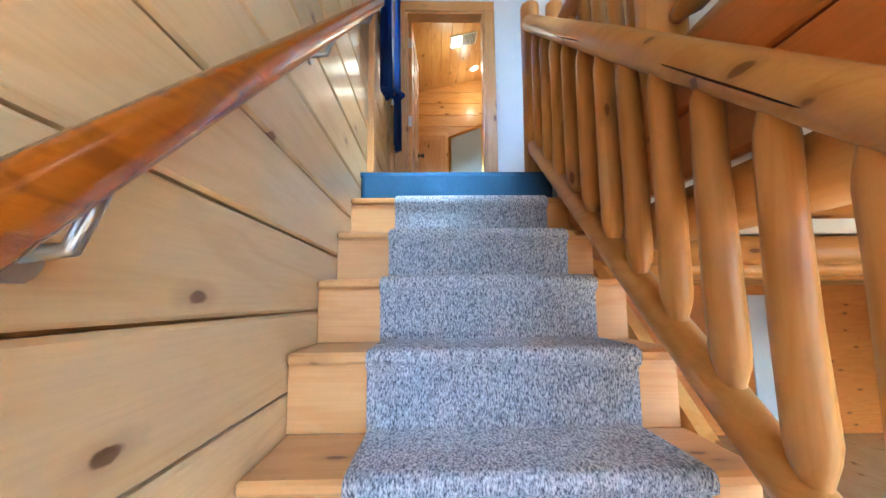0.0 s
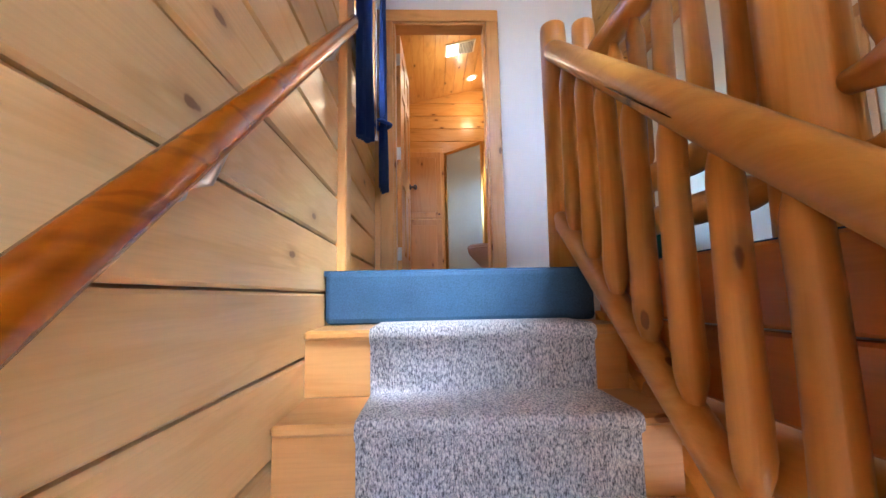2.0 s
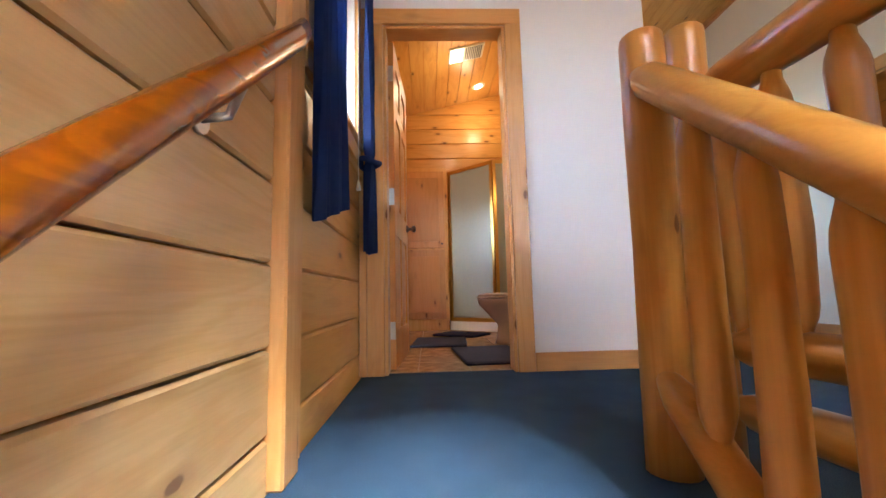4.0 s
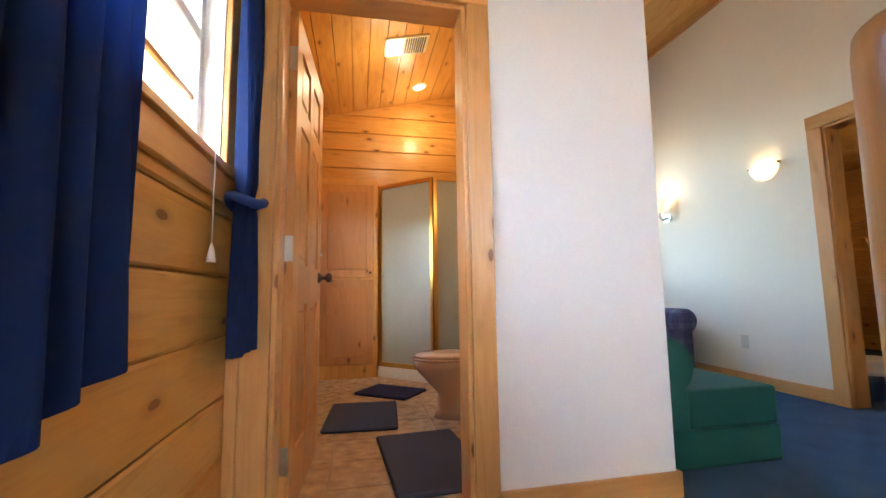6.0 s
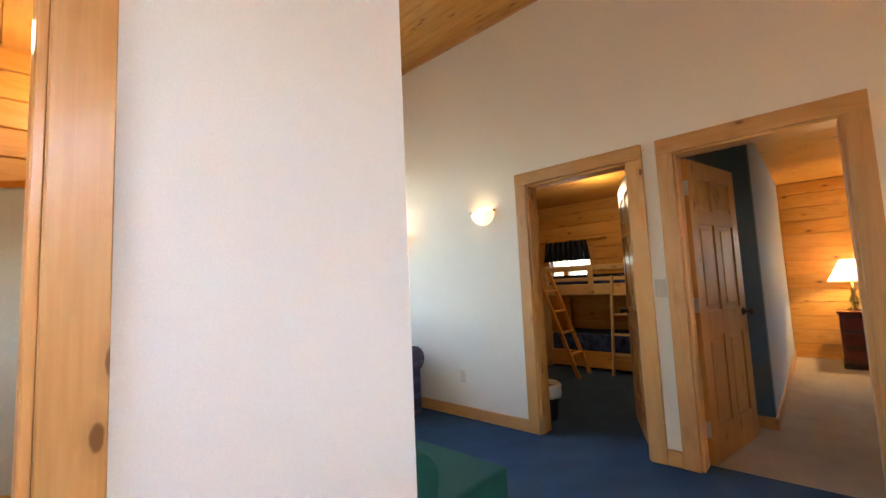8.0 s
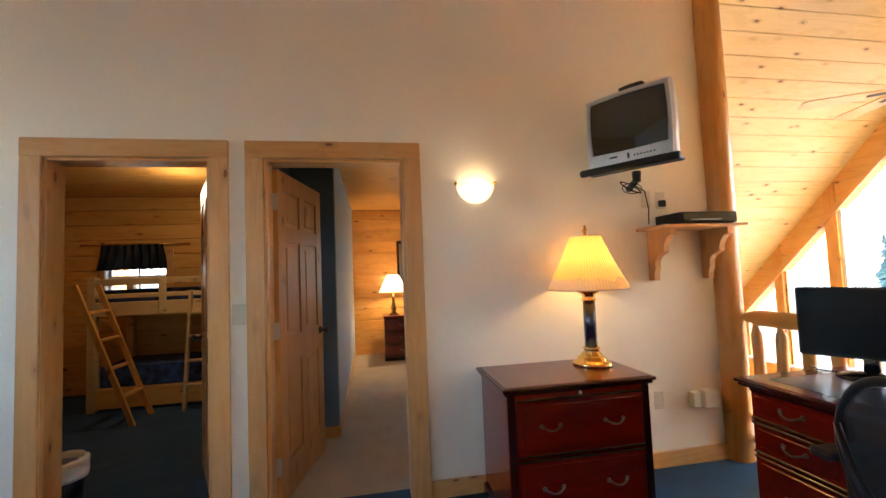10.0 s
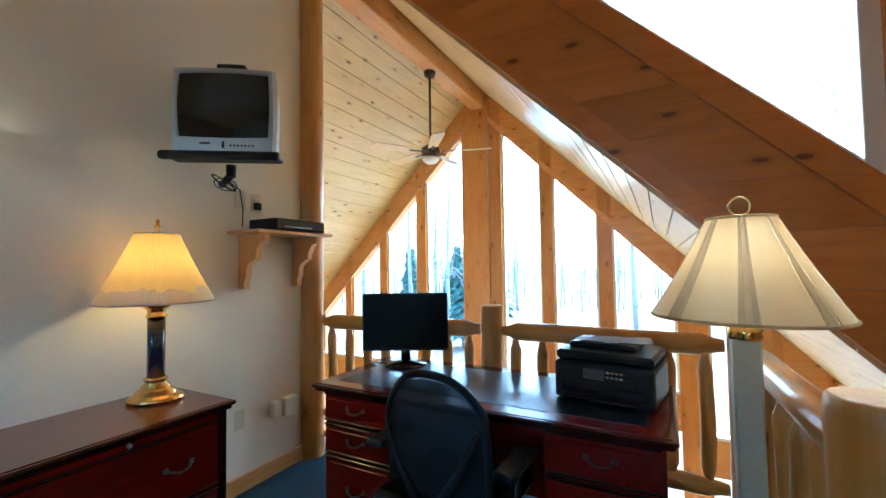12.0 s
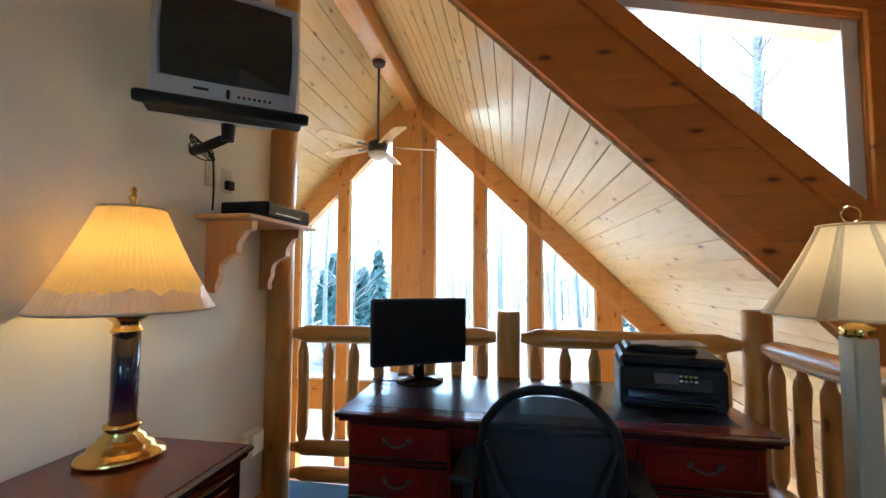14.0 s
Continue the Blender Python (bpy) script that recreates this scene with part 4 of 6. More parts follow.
# ---- lamps on the wall ----
def wall_bowl(y, z, watts):
    t = thing("wall_sconce", EX, y, z, "lit half-bowl alabaster wall sconce", "lamp", "half-bowl sconces")
    bm = B()
    n, m = 18, 8
    rows = []
    for j in range(m + 1):
        a = math.pi / 2 * j / m
        rr, zz = 0.118 * math.sin(a) + 0.002, -0.115 * math.cos(a)
        rows.append([bm.verts.new((-rr * 0.85 * math.sin(math.pi * k / n), rr * math.cos(math.pi * k / n), zz)) for k in range(n + 1)])
    for r0, r1 in zip(rows, rows[1:]):
        for k in range(n):
            bm.faces.new((r0[k], r0[k + 1], r1[k + 1], r1[k])).smooth = True
    bmesh.ops.solidify(bm, geom=bm.faces[:], thickness=0.004)
    part("bowl", bm, bulb_glow, t, "glowing veined alabaster bowl")
    for s in (-1, 1):
        bm = B()
        tube(bm, [((0, s * 0.125, 0.01), 0.012), ((-0.02, s * 0.127, 0.012), 0.011), ((-0.03, s * 0.13, 0.005), 0.006)], 8)
        part("clip", bm, brass, t, "brass clip")
    lamp("wall_sconce_light", EX - 0.06, y, z - 0.02, watts, size=0.03)


wall_bowl(5.22, 1.86, 0.06)
wall_bowl(2.40, 1.87, 0.07)
t = thing("tulip_sconce", EX, 6.35, 1.62, "lit tulip glass wall sconce on a metal arm", "lamp")
bm = B()
lathe(bm, [(0.03, 0.06), (0.045, 0.10), (0.06, 0.17), (0.075, 0.2)], 16, (-0.12, 0, 0))
bmesh.ops.solidify(bm, geom=bm.faces[:], thickness=0.003)
part("shade", bm, bulb_glow, t)
bm = B()
tube(bm, [((0, 0, 0.0), 0.045), ((-0.015, 0, 0.0), 0.045)], 14)
tube(bm, [((-0.01, 0, 0), 0.012), ((-0.08, 0, -0.02), 0.012), ((-0.12, 0, 0.02), 0.012), ((-0.12, 0, 0.07), 0.025)], 10)
part("arm", bm, steel, t)
lamp("tulip_sconce_light", EX - 0.12, 6.35, 1.88, 0.14)


# ---- lamps with pleated shades ----
def pleated_shade(parent, z0, z1, r0, r1, panels=8):
    n = 96
    cloths, pleats = [B() for _ in range(panels)], [B() for _ in range(panels)]
    for k in range(n):
        pleat = (k * panels / n) % 1.0
        a0, a1 = 2 * math.pi * k / n, 2 * math.pi * (k + 1) / n
        tgt = (pleats if pleat > 0.72 else cloths)[int(k * panels / n)]
        d0, d1 = ((0.003, -0.002) if k % 2 else (-0.002, 0.003)) if pleat > 0.72 else (0, 0)
        steps = 6
        for j in range(steps):
            fs = []
            for f, a, d in ((j / steps, a0, d0), (j / steps, a1, d1), ((j + 1) / steps, a1, d1), ((j + 1) / steps, a0, d0)):
                r = r0 + (r1 - r0) * f - 0.006 * math.sin(math.pi * f) + d
                fs.append(tgt.verts.new((r * math.cos(a), r * math.sin(a), z0 + (z1 - z0) * f)))
            tgt.faces.new(fs)
    for b in cloths + pleats:
        bmesh.ops.remove_doubles(b, verts=b.verts[:], dist=0.0004)
    s = part("shade", cloths[0], shade_cloth, parent, "cream cloth shade with pleated panels")
    for b in cloths[1:]:
        part("panel", b, shade_cloth, s)
    for b in pleats:
        part("pleats", b, shade_pleat, s)
    for z, r in ((z0, r0), (z1, r1)):
        b = B()
        tube(b, [((r * math.cos(2 * math.pi * k / 48), r * math.sin(2 * math.pi * k / 48), z), 0.005) for k in range(49)], 6)
        part("trim_band", b, shade_cloth, s)


t = thing("table_lamp", 3.735, 1.785, 0.747, "lit brass table lamp with dark column and yellow shade", "lamp", rz=36)
bm = B()
lathe(bm, [(0.108, 0), (0.116, 0.006), (0.117, 0.014), (0.108, 0.024), (0.090, 0.032), (0.086, 0.036), (0.084, 0.046), (0.066, 0.058), (0.062, 0.062), (0.060, 0.070), (0.046, 0.080), (0.044, 0.092), (0.050, 0.098), (0.050, 0.104), (0.042, 0.110)], 40)
for v in bm.verts:
    v.co.y *= 0.80 if v.co.z < 0.075 else 0.92
part("base", bm, brass, t, "polished brass stepped oval foot")
bm = B()
lathe(bm, [(0.036, 0.11), (0.036, 0.38)], 24)
part("column", bm, navy_column, t, "dark blue glazed column")
bm = B()
lathe(bm, [(0.040, 0.38), (0.044, 0.386), (0.040, 0.392), (0.036, 0.396), (0.036, 0.412), (0.044, 0.42), (0.062, 0.432), (0.064, 0.438), (0.02, 0.45), (0.012, 0.47), (0.012, 0.53)], 24)
tube(bm, [((0, 0, 0.53), 0.004), ((0, 0, 0.775), 0.004)], 8)
part("neck", bm, brass, t, "brass neck")
bm = B()
lathe(bm, [(0.006, 0.765), (0.013, 0.772), (0.007, 0.782), (0.011, 0.795), (0.014, 0.803), (0.007, 0.812), (0.009, 0.826), (0.001, 0.838)], 12)
part("finial", bm, brass, t, "turned brass finial")
bm = B()
n, steps, rb, rt, zb, ztop = 144, 8, 0.236, 0.088, 0.452, 0.765
g = []
for j in range(steps + 1):
    f = j / steps
    g.append([bm.verts.new(((rb + (rt - rb) * f - 0.006 * math.sin(math.pi * f) + (0.0012 if k % 2 else -0.0012)) * math.cos(2 * math.pi * k / n), (rb + (rt - rb) * f - 0.006 * math.sin(math.pi * f) + (0.0012 if k % 2 else -0.0012)) * math.sin(2 * math.pi * k / n), zb + (ztop - zb) * f)) for k in range(n)])
for a, b in zip(g, g[1:]):
    for k in range(n):
        bm.faces.new((a[k], a[(k + 1) % n], b[(k + 1) % n], b[k]))
sh = part("shade", bm, shade_yellow, t, "yellow finely pleated cone shade")
for z, rr in ((zb, rb), (ztop, rt)):
    bm = B()
    tube(bm, [((rr * math.cos(2 * math.pi * k / 48), rr * math.sin(2 * math.pi * k / 48), z), 0.004) for k in range(49)], 6)
    part("trim_band", bm, shade_pleat, sh)
bm = B()
g = []
for k in range(n):
    a = 2 * math.pi * k / n
    edge = 0.20 + 0.10 * noise.noise((2.2 * math.cos(a), 2.2 * math.sin(a), 0.3)) + 0.05 * noise.noise((7 * math.cos(a), 7 * math.sin(a), 4.0))
    col = []
    for j in range(5):
        f = edge * j / 4
        q = rb + (rt - rb) * f - 0.006 * math.sin(math.pi * f) + 0.004 + 0.0015 * noise.noise((9 * math.cos(a), 9 * math.sin(a), 20 * f))
        col.append(bm.verts.new((q * math.cos(a), q * math.sin(a), zb + (ztop - zb) * f)))
    g.append(col)
for a, b in zip(g, g[1:] + g[:1]):
    for j in range(4):
        bm.faces.new((a[j], b[j], b[j + 1], a[j + 1])).smooth = True
part("wrapping_film", bm, film_wrap, sh, "torn clear plastic film round the shade")
lamp("table_lamp_light", 3.735, 1.785, 0.747 + 0.60, 0.25, (1.0, 0.60, 0.19), size=0.03)

t = thing("floor_lamp", 1.445, 1.33, 0.0, "cream square floor lamp with pleated cone shade", "lamp")
bm = B()
box(bm, -0.13, 0.13, -0.13, 0.13, 0.0, 0.03, 0.008)
box(bm, -0.09, 0.09, -0.09, 0.09, 0.03, 0.055, 0.008)
part("base", bm, cream_paint, t)
bm = B()
box(bm, -0.036, 0.036, -0.036, 0.036, 0.055, 1.11, 0.006)
part("column", bm, cream_paint, t, "cream painted square column")
bm = B()
lathe(bm, [(0.042, 1.11), (0.046, 1.12), (0.042, 1.13), (0.046, 1.14), (0.02, 1.155), (0.01, 1.18), (0.004, 1.23), (0.004, 1.47)], 24)
tube(bm, [((0.028 * math.cos(2 * math.pi * k / 24), 0, 1.512 + 0.028 * math.sin(2 * math.pi * k / 24)), 0.004) for k in range(25)], 6)
tube(bm, [((0, 0, 1.47), 0.008), ((0, 0, 1.486), 0.006)], 8)
part("fitting", bm, brass, t, "brass neck and ring finial")
pleated_shade(t, 1.18, 1.475, 0.247, 0.088, 8)
lamp("floor_lamp_light", 1.445, 1.33, 1.31, 0.14, size=0.03)


# ---- mahogany file cabinet and desk ----
def swan_handle(parent, x, z, y0, w=0.10):
    bm = B()
    tube(bm, [((x + w * (f - 0.5), y0 + 0.022 * math.sin(math.pi * f) ** 0.4, z - 0.018 * math.sin(math.pi * f)), 0.0045) for f in [k / 10 for k in range(11)]], 8)
    for s in (-1, 1):
        tube(bm, [((x + s * w / 2, y0, z), 0.012), ((x + s * w / 2, y0 + 0.005, z), 0.010)], 10)
    return part("handle", bm, bronze, parent, "antique metal swan-neck handle")


def drawer(parent, x0, x1, z0, z1, y, pulls):
    bm = B()
    box(bm, x0, x1, y, y + 0.018, z0, z1, 0.004)
    box(bm, x0 + 0.028, x1 - 0.028, y + 0.018, y + 0.024, z0 + 0.028, z1 - 0.028, 0.003)
    dr = part("drawer", bm, mahogany, parent)
    for a, b, c, d in ((x0, x1, z1 - 0.010, z1 + 0.002), (x0, x1, z0 - 0.002, z0 + 0.010)):
        bm = B()
        box(bm, a, b, y + 0.016, y + 0.026, c, d, 0.003)
        part("moulding", bm, mahogany_dark, dr)
    for p in pulls:
        swan_handle(dr, x0 + (x1 - x0) * p, (z0 + z1) / 2 + 0.008, y + 0.026)


def moulded_top(parent, x0, x1, y0, y1, z, inset, name="top"):
    bm = B()
    box(bm, x0, x1, y0, y1, z - 0.022, z - 0.003, 0.006)
    box(bm, x0 + 0.012, x1 - 0.012, y0 + 0.012, y1 - 0.012, z - 0.04, z - 0.022, 0.006)
    tp = part(name, bm, mahogany_dark, parent, "moulded dark edge")
    bm = B()
    box(bm, x0 + 0.02, x1 - 0.02, y0 + 0.02, y1 - 0.02, z - 0.004, z, 0.001)
    part("veneer", bm, mahogany, tp)
    if inset:
        bm = B()
        box(bm, x0 + inset, x1 - inset, y0 + inset, y1 - inset, z - 0.002, z + 0.0015)
        part("leather_inlay", bm, leather, tp, "dark leather writing surface")


# front faces -x: built facing +y, turned a quarter
t = thing("file_cabinet", 3.67, 2.03, 0.0, "glossy red mahogany two drawer file cabinet", "cabinet", rz=90)
W, Dp = 0.41, 0.255
bm = B()
box(bm, -W + 0.02, W - 0.02, -Dp + 0.01, Dp - 0.03, 0.06, 0.705, 0.003)
part("body", bm, mahogany, t)
bm = B()
box(bm, -W + 0.005, W - 0.005, -Dp + 0.01, Dp - 0.012, 0.0, 0.07, 0.008)
for s in (-1, 1):
    box(bm, *sorted((s * (W - 0.02), s * (W - 0.06))), Dp - 0.03, Dp - 0.018, 0.07, 0.705, 0.003)
part("plinth", bm, mahogany_dark, t)
moulded_top(t, -W - 0.01, W + 0.01, -Dp - 0.005, Dp + 0.01, 0.747, 0)
for z0, z1 in ((0.095, 0.385), (0.40, 0.68)):
    drawer(t, -W + 0.065, W - 0.065, z0, z1, Dp - 0.03, (0.25, 0.75))
bm = B()
tube(bm, [((0, Dp - 0.02, 0.692), 0.009), ((0, Dp - 0.012, 0.692), 0.008)], 10)
part("lock", bm, steel, t)

t = thing("desk", 2.45, 0.93, 0.0, "large mahogany pedestal desk with leather top", "desk")
moulded_top(t, -0.825, 0.825, -0.355, 0.355, 0.75, 0.10)
for s in (-1, 1):
    a, b = sorted((s * 0.785, s * 0.355))
    bm = B()
    box(bm, a, b, -0.31, 0.29, 0.05, 0.71, 0.003)
    part("pedestal", bm, mahogany, t)
    bm = B()
    box(bm, a - 0.01, b + 0.01, -0.32, 0.312, 0.0, 0.07, 0.008)
    part("plinth", bm, mahogany_dark, t)
    rows = ((0.56, 0.70), (0.40, 0.545), (0.09, 0.385)) if s > 0 else ((0.54, 0.70), (0.09, 0.525))
    for z0, z1 in rows:
        drawer(t, a + 0.012, b - 0.012, z0, z1, 0.29, (0.5,))
bm = B()
box(bm, -0.354, 0.354, 0.24, 0.275, 0.60, 0.71, 0.003)
part("centre_drawer", bm, mahogany, t)
bm = B()
box(bm, -0.354, 0.354, -0.30, -0.28, 0.1, 0.71)
part("modesty_panel", bm, mahogany, t)

t = thing("monitor", 3.036, 0.76, 0.75, "black flat screen monitor on the desk", "monitor", rz=27)
bm = B()
box(bm, -0.258, 0.258, -0.03, 0.005, 0.085, 0.43, 0.008)
part("housing", bm, black, t)
bm = B()
box(bm, -0.246, 0.246, 0.005, 0.009, 0.103, 0.418, 0.001)
part("screen", bm, plain("switched off screen", (0.004, 0.004, 0.005), 0.3, amount=0.1, bump=0, spec=0.2), t)
bm = B()
lathe(bm, [(0.125, 0.0), (0.125, 0.012), (0.05, 0.03), (0.035, 0.035)], 28)
tube(bm, [((0, -0.02, 0.03), 0.03), ((0, -0.025, 0.12), 0.026)], 14)
part("stand", bm, black_gloss, t)
bm = B()
tube(bm, [((0.05, -0.05, 0.01), 0.004), ((0.14, 0.0, 0.012), 0.004), ((0.20, -0.04, 0.008), 0.004), ((0.24, -0.12, 0.006), 0.004)], 6)
part("cable", bm, black, t)

PRX, PRY = 1.875, 0.86
t = thing("printer", PRX, PRY, 0.752, "black inkjet printer with paper on its lid", "printer", rz=-9)
bm = B()
box(bm, -0.205, 0.205, -0.18, 0.155, 0.0, 0.165, 0.018)
part("body", bm, black, t)
bm = B()
box(bm, -0.20, 0.20, -0.175, 0.14, 0.168, 0.21, 0.012)
box(bm, -0.12, 0.17, -0.15, 0.06, 0.21, 0.235, 0.01)
part("lid", bm, black, t)
bm = B()
prism(bm, [(0.14, 0.165), (0.175, 0.085), (0.155, 0.085), (0.13, 0.165)], "x", -0.14, 0.18)
pn = part("control_panel", bm, black_gloss, t)
bm = B()
prism(bm, [(0.1585, 0.145), (0.174, 0.105), (0.176, 0.106), (0.1605, 0.146)], "x", -0.02, 0.07)
part("display", bm, plain("grey display", (0.10, 0.10, 0.11), 0.2, amount=0.1, bump=0), pn)
for k in range(4):
    for j in range(2):
        bm = B()
        y, z = 0.160 + 0.006 * j, 0.142 - 0.018 * j
        box(bm, -0.09 + 0.018 * k, -0.078 + 0.018 * k, y, y + 0.004, z - 0.008, z, 0.001)
        part("button", bm, plain("amber key", (0.5, 0.33, 0.1), 0.4) if j == 0 and k < 3 else silver, pn)
bm = B()
box(bm, -0.15, 0.15, 0.10, 0.20, 0.02, 0.032, 0.004)
box(bm, -0.17, 0.17, 0.145, 0.158, 0.035, 0.075, 0.003)
part("paper_tray", bm, black_gloss, t)
for px, py, turn, lift in ((-0.07, -0.05, 0.12, 0.0), (0.04, -0.02, -0.2, 0.005)):
    bm = B()
    g = [[bm.verts.new((-0.10 + 0.05 * i, -0.07 + 0.035 * j, 0.004 * math.sin(1.3 * i + j))) for i in range(5)] for j in range(5)]
    for a, b in zip(g, g[1:]):
        for i in range(4):
            bm.faces.new((a[i], a[i + 1], b[i + 1], b[i])).smooth = True
    bmesh.ops.solidify(bm, geom=bm.faces[:], thickness=0.001)
    ob = part("paper_sheet", bm, paper)
    ob.location, ob.rotation_euler = (PRX + px, PRY + py, 0.752 + 0.240 + lift), (0, 0.04, turn)
    tagged(ob, "loose white paper sheet on the printer", "paper", "papers on the printer")

# ---- office chair ----
t = thing("office_chair", 2.445, 1.50, 0.0, "black mesh office chair pushed up to the desk", "chair", rz=-4)


def chair_back(u, v):
    """A point of the curved back; u from -1 to 1 across, v from 0 to 1 up."""
    wid = 0.178 + 0.044 * math.sin(math.pi * min(1.0, 0.15 + 0.62 * v))
    return Vector((u * wid, -0.04 + 0.05 * v - 0.045 * u * u + 0.03 * math.sin(3 * v), 0.44 + 0.50 * v - 0.13 * v * v * abs(u) ** 2.6))


bm = B()
g = [[bm.verts.new(chair_back(-0.94 + 1.88 * i / 16, 0.03 + 0.93 * j / 16)) for i in range(17)] for j in range(17)]
for a, b in zip(g, g[1:]):
    for i in range(16):
        bm.faces.new((a[i], a[i + 1], b[i + 1], b[i])).smooth = True


def mesh_cloth():
    m, nt, b = mat("black chair mesh")
    b.inputs["Base Color"].default_value = (0.010, 0.011, 0.014, 1)
    b.inputs["Roughness"].default_value = 0.7
    gm = nt.nodes.new("ShaderNodeNewGeometry")
    mp = nt.nodes.new("ShaderNodeMapping")
    mp.inputs["Scale"].default_value = (0, 0, 900)
    nt.links.new(gm.outputs["Position"], mp.inputs[0])
    w = nd(nt, "ShaderNodeTexWave", Scale=0.11, Distortion=0.3)
    w.bands_direction = "Z"
    nt.links.new(mp.outputs[0], w.inputs[0])
    r = ramp(nt, w.outputs[1], [(0.25, (0.8, 0.8, 0.8)), (0.5, (1, 1, 1))])
    tr = nd(nt, "ShaderNodeBsdfTransparent")
    mx = nd(nt, "ShaderNodeMixShader")
    nt.links.new(r, mx.inputs[0])
    nt.links.new(tr.outputs[0], mx.inputs[1])
    nt.links.new(b.outputs[0], mx.inputs[2])
    nt.links.new(mx.outputs[0], nt.nodes["Material Output"].inputs[0])
    return m


part("backrest", bm, mesh_cloth(), t, "black see-through mesh back")
bm = B()
path = [chair_back(-1, k / 12) for k in range(13)] + [chair_back(-1 + 2 * k / 12, 1.0) for k in range(1, 12)] + [chair_back(1, 1 - k / 12) for k in range(13)] + [chair_back(1 - 2 * k / 8, 0.0) for k in range(1, 9)]
tube(bm, [(p, 0.016) for p in path], 10)
part("back_frame", bm, black, t)
for s in (-1, 1):
    bm = B()
    tube(bm, [((s * 0.20, 0.01, 0.76), 0.010), ((s * 0.14, 0.035, 0.62), 0.014), ((s * 0.06, 0.03, 0.50), 0.018), ((0, 0.0, 0.42), 0.022)], 8)
    part("back_brace", bm, black, t)
    bm = B()
    tube(bm, [((s * 0.24, -0.12, 0.42), 0.018), ((s * 0.285, -0.13, 0.46), 0.018), ((s * 0.285, -0.13, 0.60), 0.018)], 10)
    ar = part("arm_support", bm, black, t)
    bm = B()
    box(bm, s * 0.285 - 0.042, s * 0.285 + 0.042, -0.26, 0.0, 0.60, 0.635, 0.015)
    part("armrest", bm, black, ar)
bm = B()
box(bm, -0.25, 0.25, -0.42, 0.06, 0.40, 0.47, 0.03)
part("seat", bm, black, t)
bm = B()
tube(bm, [((0, -0.18, 0.08), 0.03), ((0, -0.18, 0.40), 0.025)], 12)
part("gas_column", bm, steel, t)
for k in range(5):
    a = 2 * math.pi * k / 5
    bm = B()
    tube(bm, [((0, -0.18, 0.10), 0.025), ((0.28 * math.cos(a), -0.18 + 0.28 * math.sin(a), 0.065), 0.018)], 8)
    lg = part("base_arm", bm, black, t)
    bm = B()
    c = Vector((0.28 * math.cos(a), -0.18 + 0.28 * math.sin(a), 0.028))
    tube(bm, [(c + Vector((-0.02, 0, 0)), 0.028), (c + Vector((0.02, 0, 0)), 0.028)], 12)
    part("castor", bm, black, lg)

# ---- television on its wall bracket ----
t = thing("television", 3.60, 1.545, 1.925, "grey tube television on a wall bracket", "television", rz=35)
t.scale = (0.89, 0.89, 0.99)
# local +y is the screen's side


def tv_outline(w, z0, z1, bow, n=9):
    """Corners of the set's face with bowed sides, as (x, z)."""
    out = []
    for (xa, za), (xb, zb), (ox, oz) in (((-w, z0), (w, z0), (0, -0.3)), ((w, z0), (w, z1), (1, 0)), ((w, z1), (-w, z1), (0, 1)), ((-w, z1), (-w, z0), (-1, 0))):
        for k in range(n):
            f = k / n
            e = bow * math.sin(math.pi * f)
            out.append((xa + (xb - xa) * f + ox * e, za + (zb - za) * f + oz * e))
    return out


def tv_loft(bm, rings):
    loops = [[bm.verts.new((x, y, z)) for x, z in pts] for y, pts in rings]
    for a, b in zip(loops, loops[1:]):
        for k in range(len(a)):
            bm.faces.new((a[k], a[(k + 1) % len(a)], b[(k + 1) % len(a)], b[k])).smooth = len(rings) > 4
    return loops


bm = B()
rings = [(0.004, tv_outline(0.272, 0.0, 0.44, 0.008)), (-0.03, tv_outline(0.276, 0.0, 0.444, 0.008)), (-0.11, tv_outline(0.266, 0.0, 0.43, 0.008)), (-0.20, tv_outline(0.22, 0.01, 0.39, 0.006)), (-0.33, tv_outline(0.15, 0.03, 0.33, 0.004))]
loops = tv_loft(bm, rings)
bm.faces.new(loops[-1])
bm.faces.new(loops[0])
part("cabinet", bm, silver, t, "grey plastic tube cabinet")
bm = B()
tv_loft(bm, [(0.004, tv_outline(0.272, 0.0, 0.44, 0.008)), (0.020, tv_outline(0.264, 0.006, 0.432, 0.008)), (0.022, tv_outline(0.246, 0.080, 0.418, 0.008)), (0.008, tv_outline(0.238, 0.088, 0.410, 0.007))])
part("bezel", bm, silver, t, "silver plastic bezel")
bm = B()
n = 14
g = []
for j in range(n + 1):
    q = 2 * j / n - 1
    g.append([])
    for i in range(n + 1):
        p = 2 * i / n - 1
        g[-1].append(bm.verts.new((0.239 * p * (1 + 0.03 * (1 - q * q)), 0.022 - 0.014 * (p * p + q * q) / 2, 0.249 + 0.162 * q * (1 + 0.04 * (1 - p * p)))))
for a, b in zip(g, g[1:]):
    for i in range(n):
        bm.faces.new((a[i], a[i + 1], b[i + 1], b[i])).smooth = True
part("screen", bm, screen, t, "dark curved glass screen")
for k in range(7):
    bm = B()
    x = -0.16 + 0.020 * k
    box(bm, x - 0.005, x + 0.005, 0.019, 0.024, 0.036, 0.046, 0.001)
    part("button", bm, black, t)
bm = B()
box(bm, -0.007, 0.007, 0.019, 0.024, 0.028, 0.062, 0.001)
part("input_socket", bm, black, t)
bm = B()
box(bm, 0.07, 0.125, 0.019, 0.023, 0.046, 0.056, 0.001)
part("badge", bm, black, t)
bm = B()
box(bm, -0.30, 0.30, -0.10, 0.05, -0.025, -0.004, 0.008)
